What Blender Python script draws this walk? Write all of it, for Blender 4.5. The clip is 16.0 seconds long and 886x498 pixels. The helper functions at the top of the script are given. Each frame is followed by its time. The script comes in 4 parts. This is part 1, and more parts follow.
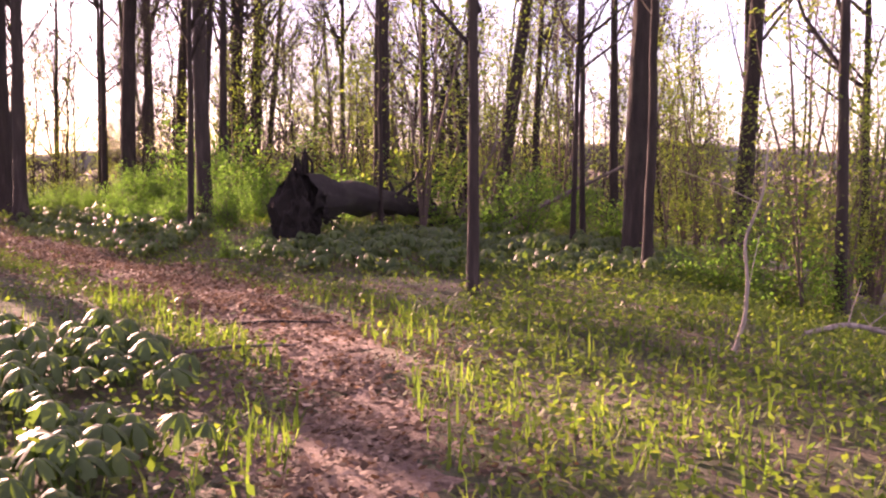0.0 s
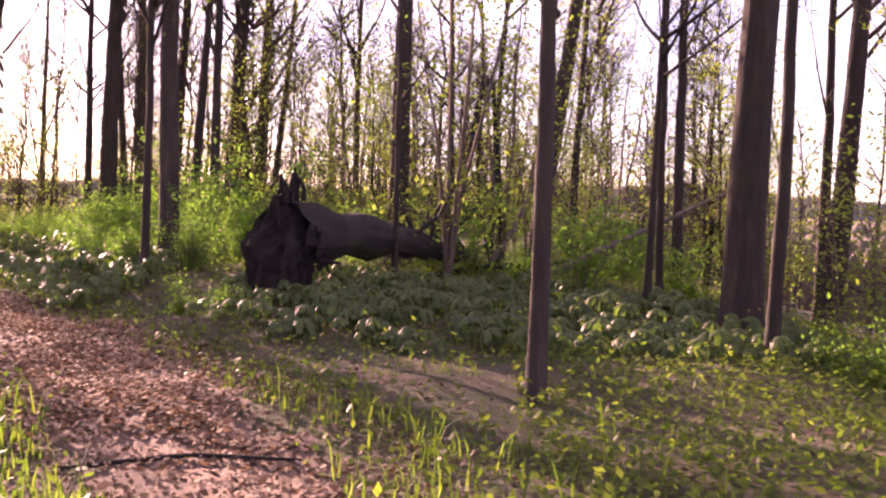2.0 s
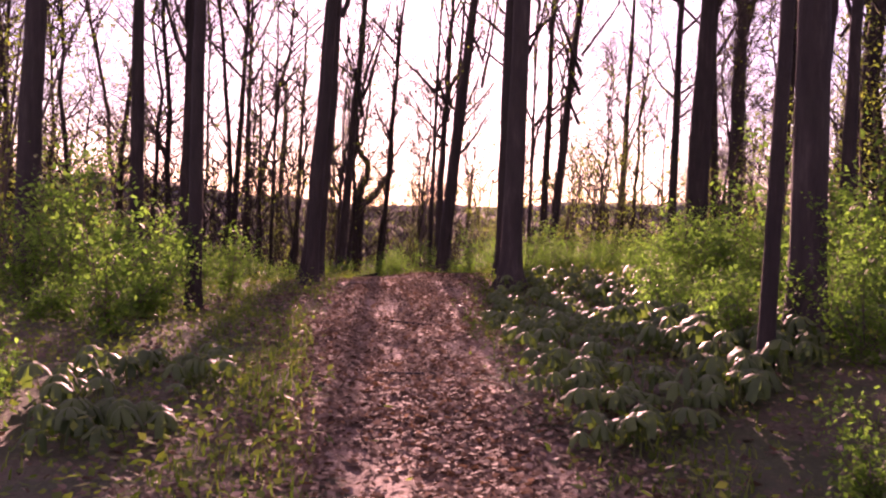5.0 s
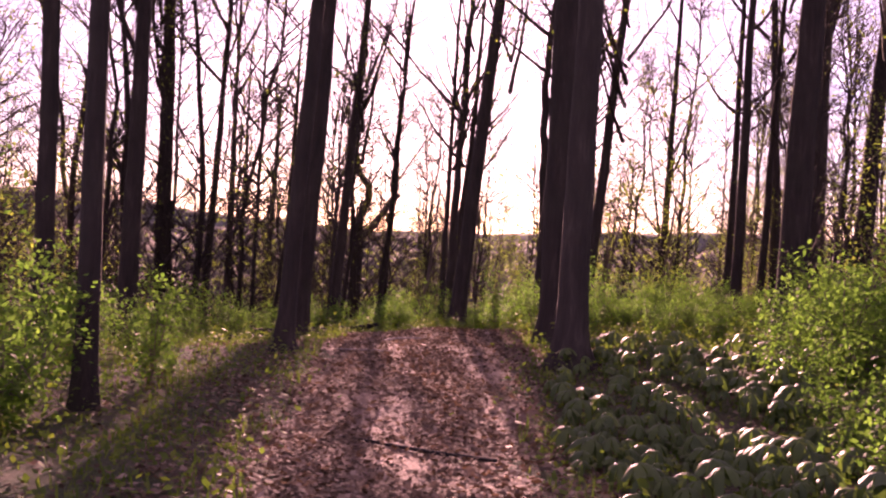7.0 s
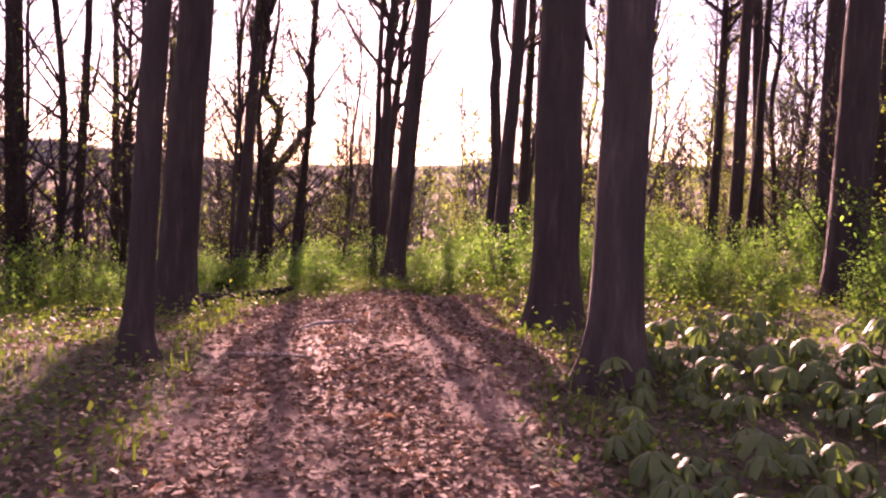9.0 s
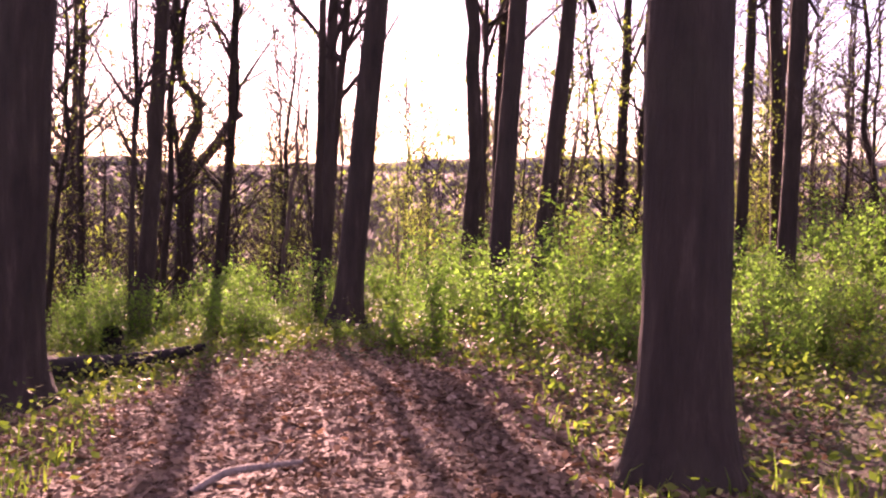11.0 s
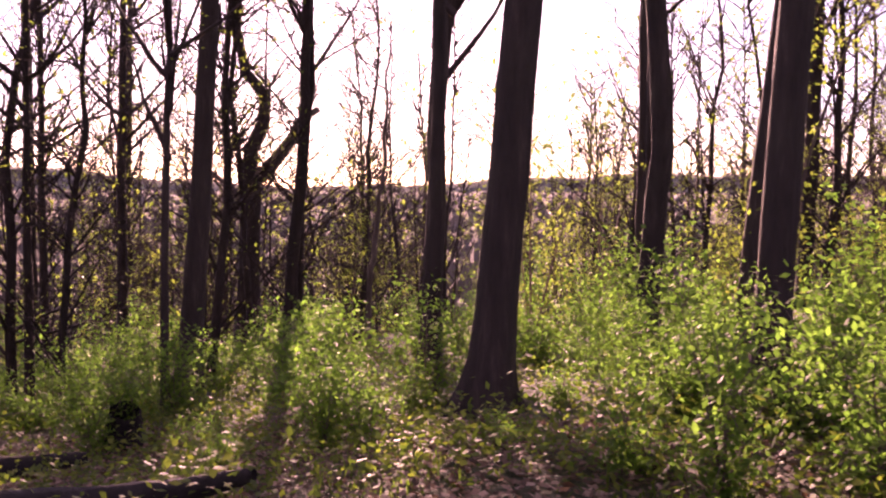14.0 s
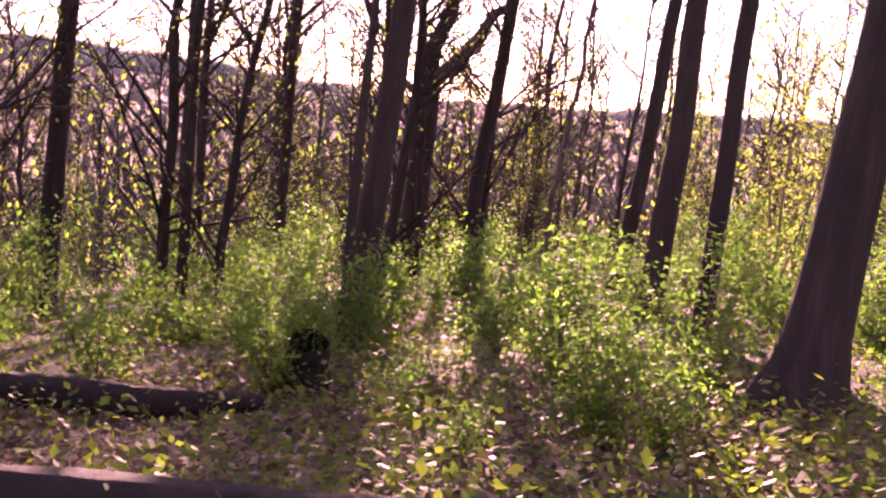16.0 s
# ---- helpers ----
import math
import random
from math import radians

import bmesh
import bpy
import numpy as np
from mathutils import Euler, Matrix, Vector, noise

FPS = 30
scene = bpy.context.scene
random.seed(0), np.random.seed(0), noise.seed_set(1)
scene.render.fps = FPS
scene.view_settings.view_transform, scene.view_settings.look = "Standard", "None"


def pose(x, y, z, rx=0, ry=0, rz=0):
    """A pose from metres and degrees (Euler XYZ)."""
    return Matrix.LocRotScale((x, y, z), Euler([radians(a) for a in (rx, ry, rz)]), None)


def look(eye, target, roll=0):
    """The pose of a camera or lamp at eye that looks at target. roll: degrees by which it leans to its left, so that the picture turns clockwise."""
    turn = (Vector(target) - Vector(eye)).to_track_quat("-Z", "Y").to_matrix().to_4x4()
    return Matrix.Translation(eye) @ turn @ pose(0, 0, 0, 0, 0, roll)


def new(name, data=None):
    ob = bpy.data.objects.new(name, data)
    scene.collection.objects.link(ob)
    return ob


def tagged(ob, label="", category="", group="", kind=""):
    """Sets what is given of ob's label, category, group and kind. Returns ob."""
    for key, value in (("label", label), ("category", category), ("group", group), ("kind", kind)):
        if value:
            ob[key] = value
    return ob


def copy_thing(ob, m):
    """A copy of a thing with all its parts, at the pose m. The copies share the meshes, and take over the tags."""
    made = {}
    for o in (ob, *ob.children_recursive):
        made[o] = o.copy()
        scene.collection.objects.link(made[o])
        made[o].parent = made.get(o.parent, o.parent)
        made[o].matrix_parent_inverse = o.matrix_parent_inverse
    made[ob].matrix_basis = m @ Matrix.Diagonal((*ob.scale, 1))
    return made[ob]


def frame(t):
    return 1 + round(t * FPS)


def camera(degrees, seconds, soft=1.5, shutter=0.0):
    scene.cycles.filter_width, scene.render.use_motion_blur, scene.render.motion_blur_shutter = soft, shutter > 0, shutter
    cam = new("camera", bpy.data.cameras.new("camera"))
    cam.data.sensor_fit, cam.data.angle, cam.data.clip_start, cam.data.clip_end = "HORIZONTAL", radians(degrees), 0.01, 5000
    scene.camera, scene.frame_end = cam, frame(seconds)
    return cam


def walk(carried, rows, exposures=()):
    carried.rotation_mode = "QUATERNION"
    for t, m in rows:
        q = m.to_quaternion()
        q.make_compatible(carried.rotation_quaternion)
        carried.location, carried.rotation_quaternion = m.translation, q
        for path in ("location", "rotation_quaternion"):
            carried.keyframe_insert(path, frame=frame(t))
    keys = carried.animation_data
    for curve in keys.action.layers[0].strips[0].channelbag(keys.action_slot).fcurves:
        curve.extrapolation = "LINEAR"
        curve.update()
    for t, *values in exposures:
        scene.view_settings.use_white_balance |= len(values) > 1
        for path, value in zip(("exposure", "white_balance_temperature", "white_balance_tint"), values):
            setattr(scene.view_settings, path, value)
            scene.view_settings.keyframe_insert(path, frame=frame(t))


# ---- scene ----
cam = camera(45.74, 16.0, soft=2.2, shutter=0.15)
PATH = [
    (0.0, (0.005, -0.000, 1.400), (0.010, 9.970, 0.631), 0.09),
    (0.5, (-0.132, 1.026, 1.387), (-0.011, 10.990, 0.546), 0.93),
    (1.0, (-0.216, 2.069, 1.382), (-0.067, 12.033, 0.547), 1.62),
    (1.5, (-0.193, 3.069, 1.359), (-0.149, 13.046, 0.677), 1.60),
    (2.0, (-0.203, 4.300, 1.320), (-0.364, 14.290, 0.904), 1.81),
    (2.5, (-0.343, 5.675, 1.348), (-1.381, 15.615, 0.996), 2.09),
    (3.0, (-0.624, 7.050, 1.308), (-2.988, 16.740, 0.584), 1.69),
    (3.5, (-1.007, 8.109, 1.277), (-4.587, 17.396, 0.301), 1.26),
    (4.0, (-1.419, 9.047, 1.297), (-5.962, 17.925, 0.555), 1.18),
    (4.5, (-1.881, 9.951, 1.288), (-7.008, 18.526, 0.843), 1.61),
    (4.7, (-2.079, 10.224, 1.286), (-7.306, 18.739, 0.878), 1.74),
    (6.8, (-4.882, 14.144, 1.437), (-10.297, 22.549, 1.298), 3.01),
    (7.0, (-5.222, 14.574, 1.424), (-10.542, 23.040, 1.298), 2.98),
    (7.5, (-5.934, 15.659, 1.395), (-11.080, 24.232, 1.235), 3.06),
    (8.0, (-6.594, 16.720, 1.401), (-11.606, 25.368, 1.111), 2.36),
    (8.5, (-7.200, 17.463, 1.414), (-11.993, 26.225, 0.920), 2.26),
    (9.0, (-7.792, 18.239, 1.417), (-12.397, 27.086, 0.683), 2.01),
    (9.5, (-8.413, 19.100, 1.410), (-12.851, 28.036, 0.738), 1.93),
    (10.0, (-9.096, 20.077, 1.429), (-13.345, 29.113, 0.870), 1.87),
    (10.2, (-9.354, 20.501, 1.419), (-13.514, 29.577, 0.852), 1.49),
    (12.3, (-11.062, 23.554, 1.490), (-15.100, 32.652, 0.533), 0.88),
    (12.5, (-11.204, 23.780, 1.464), (-15.326, 32.844, 0.539), 0.69),
    (13.0, (-11.679, 24.394, 1.391), (-16.000, 33.376, 0.584), 1.06),
    (13.5, (-12.276, 25.063, 1.284), (-16.741, 33.986, 0.618), 0.91),
    (14.0, (-12.880, 25.752, 1.153), (-17.577, 34.563, 0.592), 0.29),
    (14.5, (-13.337, 26.130, 1.205), (-18.362, 34.748, 0.508), 1.24),
    (15.0, (-13.733, 26.553, 1.194), (-19.220, 34.859, 0.251), 1.11),
    (15.5, (-14.178, 26.952, 1.104), (-19.978, 35.032, 0.069), 1.37),
    (16.0, (-14.689, 27.038, 0.937), (-20.343, 35.170, -0.439), 5.67),
]
WALK_EXPOSURE = [(0.0, 2.7, 8250, 63), (1.5, 2.7, 8250, 64), (2.2, 2.65, 8250, 65), (3.5, 2.85, 8200, 69), (4.2, 2.4, 8100, 77), (4.7, 2.05, 8000, 84), (7.0, 1.95, 8000, 88), (7.5, 1.98, 7950, 88), (8.5, 2.35, 7950, 85), (9.5, 2.7, 8000, 81), (10.0, 2.65, 8000, 80), (12.5, 3.05, 7600, 76), (13.5, 2.4, 7800, 78), (14.5, 2.45, 7950, 80), (15.5, 3.1, 8000, 81), (16.0, 3.05, 7800, 89)]
walk(cam, [(t, look(eye, target, roll)) for t, eye, target, roll in PATH], WALK_EXPOSURE)

# ---- light: a low evening sun ahead of the walker, thin bright sky ----
SUN_AZ = radians(34.3)      # to the left of +y
SUN_EL = radians(13.0)
world = bpy.data.worlds.new("sky")
scene.world = world
world.use_nodes = True
wn, wl = world.node_tree.nodes, world.node_tree.links
sky = wn.new("ShaderNodeTexSky")
sky.sky_type = "NISHITA"
sky.sun_disc = False
sky.sun_elevation = SUN_EL
sky.sun_rotation = -SUN_AZ
sky.air_density, sky.dust_density, sky.ozone_density = 0.8, 0.4, 3.0
# thin broken cloud over the whole sky, seen flat from below
coord, split, join = wn.new("ShaderNodeTexCoord"), wn.new("ShaderNodeSeparateXYZ"), wn.new("ShaderNodeCombineXYZ")
wl.new(coord.outputs["Generated"], split.inputs[0])
lift = wn.new("ShaderNodeMath")
lift.operation, lift.inputs[1].default_value = "ADD", 0.16
wl.new(split.outputs[2], lift.inputs[0])
for axis in (0, 1):
    flat = wn.new("ShaderNodeMath")
    flat.operation = "DIVIDE"
    wl.new(split.outputs[axis], flat.inputs[0])
    wl.new(lift.outputs[0], flat.inputs[1])
    wl.new(flat.outputs[0], join.inputs[axis])
drift = wn.new("ShaderNodeTexNoise")
drift.inputs["Scale"].default_value, drift.inputs["Detail"].default_value, drift.inputs["Roughness"].default_value = 1.1, 7, 0.55
drift.inputs["Distortion"].default_value = 0.4
wl.new(join.outputs[0], drift.inputs["Vector"])
veil = wn.new("ShaderNodeValToRGB")
veil.color_ramp.elements[0].position, veil.color_ramp.elements[0].color = 0.40, (1.05, 1.05, 1.5, 1)
veil.color_ramp.elements[1].position, veil.color_ramp.elements[1].color = 0.58, (3.7, 3.5, 3.4, 1)
wl.new(drift.outputs["Fac"], veil.inputs[0])
glow = wn.new("ShaderNodeMix")
glow.data_type, glow.blend_type = "RGBA", "ADD"
glow.inputs[0].default_value = 1.0
wl.new(sky.outputs[0], glow.inputs[6])
wl.new(veil.outputs[0], glow.inputs[7])
wl.new(glow.outputs[2], wn["Background"].inputs[0])
wn["Background"].inputs[1].default_value = 0.05
sun_data = bpy.data.lights.new("sun", "SUN")
sun_data.energy, sun_data.angle, sun_data.color = 5.0, radians(0.53), (1.0, 0.84, 0.66)
sun = new("sun", sun_data)
sun_dir = Vector((-math.sin(SUN_AZ) * math.cos(SUN_EL), math.cos(SUN_AZ) * math.cos(SUN_EL), math.sin(SUN_EL)))
sun.matrix_world = look(sun_dir * 60, (0, 0, 0))


# ---- materials ----
def material(name, build):
    m = bpy.data.materials.new(name)
    m.use_nodes = True
    n, l = m.node_tree.nodes, m.node_tree.links
    build(n, l, n["Principled BSDF"], n["Material Output"])
    return m


def ramp(n, l, source, stops):
    r = n.new("ShaderNodeValToRGB")
    while len(r.color_ramp.elements) < len(stops):
        r.color_ramp.elements.new(0.5)
    for e, (p, c) in zip(r.color_ramp.elements, stops):
        e.position, e.color = p, (*c, 1)
    l.new(source, r.inputs[0])
    return r.outputs[0]


def noise_of(n, l, scale, detail=6, stretch=(1, 1, 1), rough=0.6):
    tc, mp, t = n.new("ShaderNodeTexCoord"), n.new("ShaderNodeMapping"), n.new("ShaderNodeTexNoise")
    mp.inputs["Scale"].default_value = stretch
    t.inputs["Scale"].default_value, t.inputs["Detail"].default_value, t.inputs["Roughness"].default_value = scale, detail, rough
    l.new(tc.outputs["Object"], mp.inputs[0])
    l.new(mp.outputs[0], t.inputs["Vector"])
    return t.outputs["Fac"]


def mixed(n, l, fac, a, b, mode="MIX"):
    m = n.new("ShaderNodeMix")
    m.data_type, m.blend_type = "RGBA", mode
    for sock, v in ((m.inputs[0], fac), (m.inputs[6], a), (m.inputs[7], b)):
        if isinstance(v, (int, float)):
            sock.default_value = v
        elif isinstance(v, tuple):
            sock.default_value = (*v, 1)
        else:
            l.new(v, sock)
    return m.outputs[2]


def bumped(n, l, bsdf, height, strength, distance):
    b = n.new("ShaderNodeBump")
    b.inputs["Strength"].default_value, b.inputs["Distance"].default_value = strength, distance
    l.new(height, b.inputs["Height"])
    l.new(b.outputs[0], bsdf.inputs["Normal"])


def bark(c1, c2, c3):
    def build(n, l, p, o):
        streak = noise_of(n, l, 9, 8, (1, 1, 0.16), 0.7)
        patch = noise_of(n, l, 1.3, 4)
        col = ramp(n, l, streak, [(0.3, c1), (0.55, c2), (0.78, c3)])
        moss = ramp(n, l, patch, [(0.5, (0, 0, 0)), (0.8, (0.55, 0.55, 0.55))])
        l.new(mixed(n, l, moss, col, (0.045, 0.045, 0.028)), p.inputs["Base Color"])
        p.inputs["Roughness"].default_value = 0.92
        bumped(n, l, p, streak, 1.0, 0.05)
    return build


def leaf_look(stops, thin=0.55, rough=0.6, back=None):
    """A thin leaf: gloss over a diffuse and translucent blade, each leaf with its own tone."""
    def build(n, l, p, o):
        g = n.new("ShaderNodeNewGeometry")
        col = ramp(n, l, g.outputs["Random Per Island"], stops)
        mott = noise_of(n, l, 14, 3)
        col = mixed(n, l, mott, col, mixed(n, l, 0.35, col, (0.02, 0.03, 0.01)))
        l.new(col, p.inputs["Base Color"])
        p.inputs["Roughness"].default_value = rough
        p.inputs["Specular IOR Level"].default_value = 0.22
        tr = n.new("ShaderNodeBsdfTranslucent")
        warm = mixed(n, l, 0.9, col, back or (2.3, 2.5, 1.1), "MULTIPLY")
        l.new(warm, tr.inputs[0])
        mx = n.new("ShaderNodeMixShader")
        mx.inputs[0].default_value = thin
        l.new(p.outputs[0], mx.inputs[1])
        l.new(tr.outputs[0], mx.inputs[2])
        l.new(mx.outputs[0], o.inputs[0])
    return build


def litter_ground(n, l, p, o):
    big, mid, fine = noise_of(n, l, 0.35, 4), noise_of(n, l, 2.6, 6), noise_of(n, l, 38, 6, rough=0.75)
    brown = ramp(n, l, fine, [(0.28, (0.035, 0.022, 0.016)), (0.5, (0.13, 0.085, 0.06)), (0.72, (0.30, 0.21, 0.155))])
    green = ramp(n, l, fine, [(0.3, (0.018, 0.03, 0.010)), (0.6, (0.06, 0.085, 0.028)), (0.8, (0.13, 0.13, 0.05))])
    patch = ramp(n, l, mixed(n, l, 0.5, big, mid), [(0.36, (0, 0, 0)), (0.54, (1, 1, 1))])
    l.new(mixed(n, l, patch, brown, green), p.inputs["Base Color"])
    p.inputs["Roughness"].default_value = 0.95
    bumped(n, l, p, fine, 1.0, 0.05)


def trodden_dirt(n, l, p, o):
    mid, fine = noise_of(n, l, 1.7, 6), noise_of(n, l, 30, 8, rough=0.75)
    dirt = ramp(n, l, fine, [(0.25, (0.11, 0.073, 0.055)), (0.5, (0.23, 0.163, 0.125)), (0.75, (0.40, 0.295, 0.235))])
    bare = ramp(n, l, mid, [(0.35, (0.4, 0.3, 0.26)), (0.7, (1.1, 0.95, 0.9))])
    l.new(mixed(n, l, 0.55, dirt, bare, "MULTIPLY"), p.inputs["Base Color"])
    p.inputs["Roughness"].default_value = 0.9
    bumped(n, l, p, fine, 1.0, 0.04)


def soil(n, l, p, o):
    fine = noise_of(n, l, 12, 8, rough=0.75)
    l.new(ramp(n, l, fine, [(0.3, (0.005, 0.004, 0.0035)), (0.6, (0.014, 0.010, 0.008)), (0.85, (0.035, 0.025, 0.02))]), p.inputs["Base Color"])
    p.inputs["Roughness"].default_value = 1.0
    bumped(n, l, p, fine, 1.0, 0.08)


def far_hill_look(n, l, p, o):
    a, b = noise_of(n, l, 0.02, 5), noise_of(n, l, 0.16, 7, rough=0.8)
    c = ramp(n, l, b, [(0.3, (0.05, 0.05, 0.055)), (0.55, (0.09, 0.085, 0.08)), (0.8, (0.13, 0.12, 0.10))])
    l.new(mixed(n, l, a, c, (0.08, 0.09, 0.065)), p.inputs["Base Color"])
    p.inputs["Roughness"].default_value = 1.0


BARK = material("bark", bark((0.009, 0.0065, 0.005), (0.027, 0.019, 0.015), (0.075, 0.056, 0.045)))
BARK_GREY = material("grey_bark", bark((0.014, 0.010, 0.0085), (0.036, 0.027, 0.022), (0.09, 0.072, 0.06)))
DEADWOOD = material("dead_wood", bark((0.04, 0.032, 0.028), (0.11, 0.09, 0.08), (0.26, 0.22, 0.19)))
PALEWOOD = material("bleached_wood", bark((0.14, 0.115, 0.10), (0.30, 0.26, 0.23), (0.46, 0.42, 0.38)))
DARK_LOG = material("dark_log_bark", bark((0.004, 0.0032, 0.0028), (0.010, 0.0078, 0.007), (0.026, 0.02, 0.017)))
TWIG = material("twig", bark((0.05, 0.038, 0.03), (0.12, 0.09, 0.075), (0.2, 0.15, 0.12)))
SOIL = material("root_soil", soil)
LITTER = material("forest_floor", litter_ground)
DIRT = material("trodden_dirt", trodden_dirt)
HILL = material("far_hill", far_hill_look)
# treetop colours lightened: the haze of distance is painted into them
def hazy_treetop_look(n, l, p, o):
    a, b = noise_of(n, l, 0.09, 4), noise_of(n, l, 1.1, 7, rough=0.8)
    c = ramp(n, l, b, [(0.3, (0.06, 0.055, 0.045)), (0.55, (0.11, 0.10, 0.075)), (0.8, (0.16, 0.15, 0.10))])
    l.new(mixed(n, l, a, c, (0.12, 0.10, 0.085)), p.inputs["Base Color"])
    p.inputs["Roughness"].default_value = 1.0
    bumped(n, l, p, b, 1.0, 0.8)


HAZY_TREETOPS = material("treetops", hazy_treetop_look)
SPRING = material("spring_leaf", leaf_look([(0.0, (0.08, 0.125, 0.035)), (0.5, (0.115, 0.165, 0.045)), (1.0, (0.155, 0.19, 0.06))], 0.58))
SHRUB_LEAF = material("shrub_leaf", leaf_look([(0.0, (0.05, 0.11, 0.025)), (0.5, (0.082, 0.165, 0.036)), (1.0, (0.12, 0.21, 0.048))], 0.66, 0.6, (1.9, 2.4, 1.3)))
HERB = material("herb_leaf", leaf_look([(0.0, (0.045, 0.085, 0.02)), (0.55, (0.08, 0.135, 0.027)), (1.0, (0.14, 0.18, 0.04))], 0.5, 0.6, (2.2, 2.4, 1.1)))
UMBRELLA = material("mayapple_leaf", leaf_look([(0.0, (0.045, 0.085, 0.035)), (0.5, (0.06, 0.11, 0.045)), (1.0, (0.085, 0.14, 0.05))], 0.38, 0.5, (1.9, 2.1, 0.8)))
# far leaves: distance haze put into their colour and translucency
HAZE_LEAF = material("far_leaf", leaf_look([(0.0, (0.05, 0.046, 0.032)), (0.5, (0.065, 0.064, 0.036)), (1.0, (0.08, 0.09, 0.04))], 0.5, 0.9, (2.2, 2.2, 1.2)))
GRASS = material("grass_blade", leaf_look([(0.0, (0.045, 0.09, 0.018)), (0.5, (0.075, 0.135, 0.028)), (1.0, (0.13, 0.18, 0.045))], 0.5))
DRY = material("dry_leaf", leaf_look([(0.0, (0.055, 0.036, 0.026)), (0.4, (0.14, 0.096, 0.068)), (0.8, (0.25, 0.18, 0.13)), (1.0, (0.40, 0.31, 0.24))], 0.2, 0.85, (1.3, 1.0, 0.75)))
STALK = material("green_stalk", leaf_look([(0.0, (0.09, 0.13, 0.05)), (1.0, (0.12, 0.16, 0.06))], 0.1))


# ---- the lie of the land ----
def land(x, y):
    """Height of the ground, for numbers or arrays: a level spur that falls away ahead on the left and to the right."""
    x, y = np.asarray(x, float), np.asarray(y, float)
    w = -x + 0.2 * y
    ahead = np.maximum(w - 18.5, 0)
    z = -0.10 * ahead ** 1.12 - 0.16 * np.maximum(w - 36, 0) ** 1.05
    z = z - 0.20 * np.maximum(x - 2.5, 0) ** 1.05 * np.clip((y - 3) / 8, 0, 1)
    z = z - 0.05 * np.maximum(y - 50, 0) ** 1.2
    z = z + 0.2 * np.exp(-((x + 1.6) ** 2 + (y - 18.0) ** 2) / 9) + 0.3 * np.exp(-((x + 9.0) ** 2 + (y - 25.6) ** 2) / 4.5) + 0.3 * np.exp(-((x + 4.4) ** 2 + (y - 19.4) ** 2) / 5)
    z = z + 0.035 * np.sin(x * 1.1 + 0.6 * y) + 0.03 * np.sin(1.7 * y - 0.8 * x) + 0.015 * np.sin(4.1 * x + 2.3 * y)
    return np.maximum(z, -32 + 3 * np.sin(x * 0.02) * np.cos(y * 0.025))


TRAIL = [(0.5, -9), (0.2, -4), (0.0, 0), (-0.3, 4.0), (-0.45, 6.0), (-0.65, 7.4), (-1.7, 10.2), (-3.3, 12.8), (-5.3, 15.3), (-7.2, 17.7), (-9.0, 20.1), (-10.7, 22.8), (-12.1, 25.2), (-13.5, 27.6), (-15.0, 29.6)]
HALF_WIDTH = [0.5, 0.5, 0.45, 0.38, 0.36, 0.44, 0.72, 0.76, 0.7, 0.76, 0.92, 1.1, 1.35, 1.4, 0.9]


def trail_samples(step=0.2):
    """The trail's middle line as smooth samples: places, side vectors, half widths."""
    p = np.array(TRAIL, float)
    d = np.concatenate([[0], np.cumsum(np.hypot(*np.diff(p, axis=0).T))])
    s = np.arange(0, d[-1], step)
    k = np.array([np.interp(np.clip(s + o, 0, d[-1]), d, p[:, i]) for o in (-1.2, -0.6, 0, 0.6, 1.2) for i in (0, 1)])
    mid = np.stack([k[0::2].mean(0), k[1::2].mean(0)], 1)
    tang = np.gradient(mid, axis=0)
    tang /= np.linalg.norm(tang, axis=1)[:, None]
    return s, mid, np.stack([tang[:, 1], -tang[:, 0]], 1), np.interp(s, d, HALF_WIDTH)


TS, TMID, TSIDE, TWIDE = trail_samples()


def off_trail(x, y):
    """Distance from the trail's middle over its half width there (1 is its edge)."""
    x, y = np.atleast_1d(x), np.atleast_1d(y)
    out = np.empty(len(x))
    for i in range(0, len(x), 4000):
        d = np.hypot(x[i:i + 4000, None] - TMID[None, :, 0], y[i:i + 4000, None] - TMID[None, :, 1])
        k = d.argmin(1)
        out[i:i + 4000] = d[np.arange(len(k)), k] / TWIDE[k]
    return out


# ---- mesh helpers ----
def mesh_of(name, verts, faces, mat, smooth=False):
    """A mesh from arrays; faces all have the same number of corners."""
    verts, faces = np.asarray(verts, np.float32), np.asarray(faces, np.int32)
    me = bpy.data.meshes.new(name)
    k = faces.shape[1]
    me.vertices.add(len(verts))
    me.vertices.foreach_set("co", verts.ravel())
    me.loops.add(faces.size)
    me.loops.foreach_set("vertex_index", faces.ravel())
    me.polygons.add(len(faces))
    me.polygons.foreach_set("loop_start", np.arange(0, faces.size, k, dtype=np.int32))
    me.polygons.foreach_set("loop_total", np.full(len(faces), k, np.int32))
    me.polygons.foreach_set("use_smooth", np.full(len(faces), smooth))
    me.update(calc_edges=True)
    me.validate()
    me.materials.append(mat)
    return me


def part(name, me, parent, label=""):
    ob = new(name, me)
    ob.parent = parent
    if label:
        ob["label"] = label
    return ob


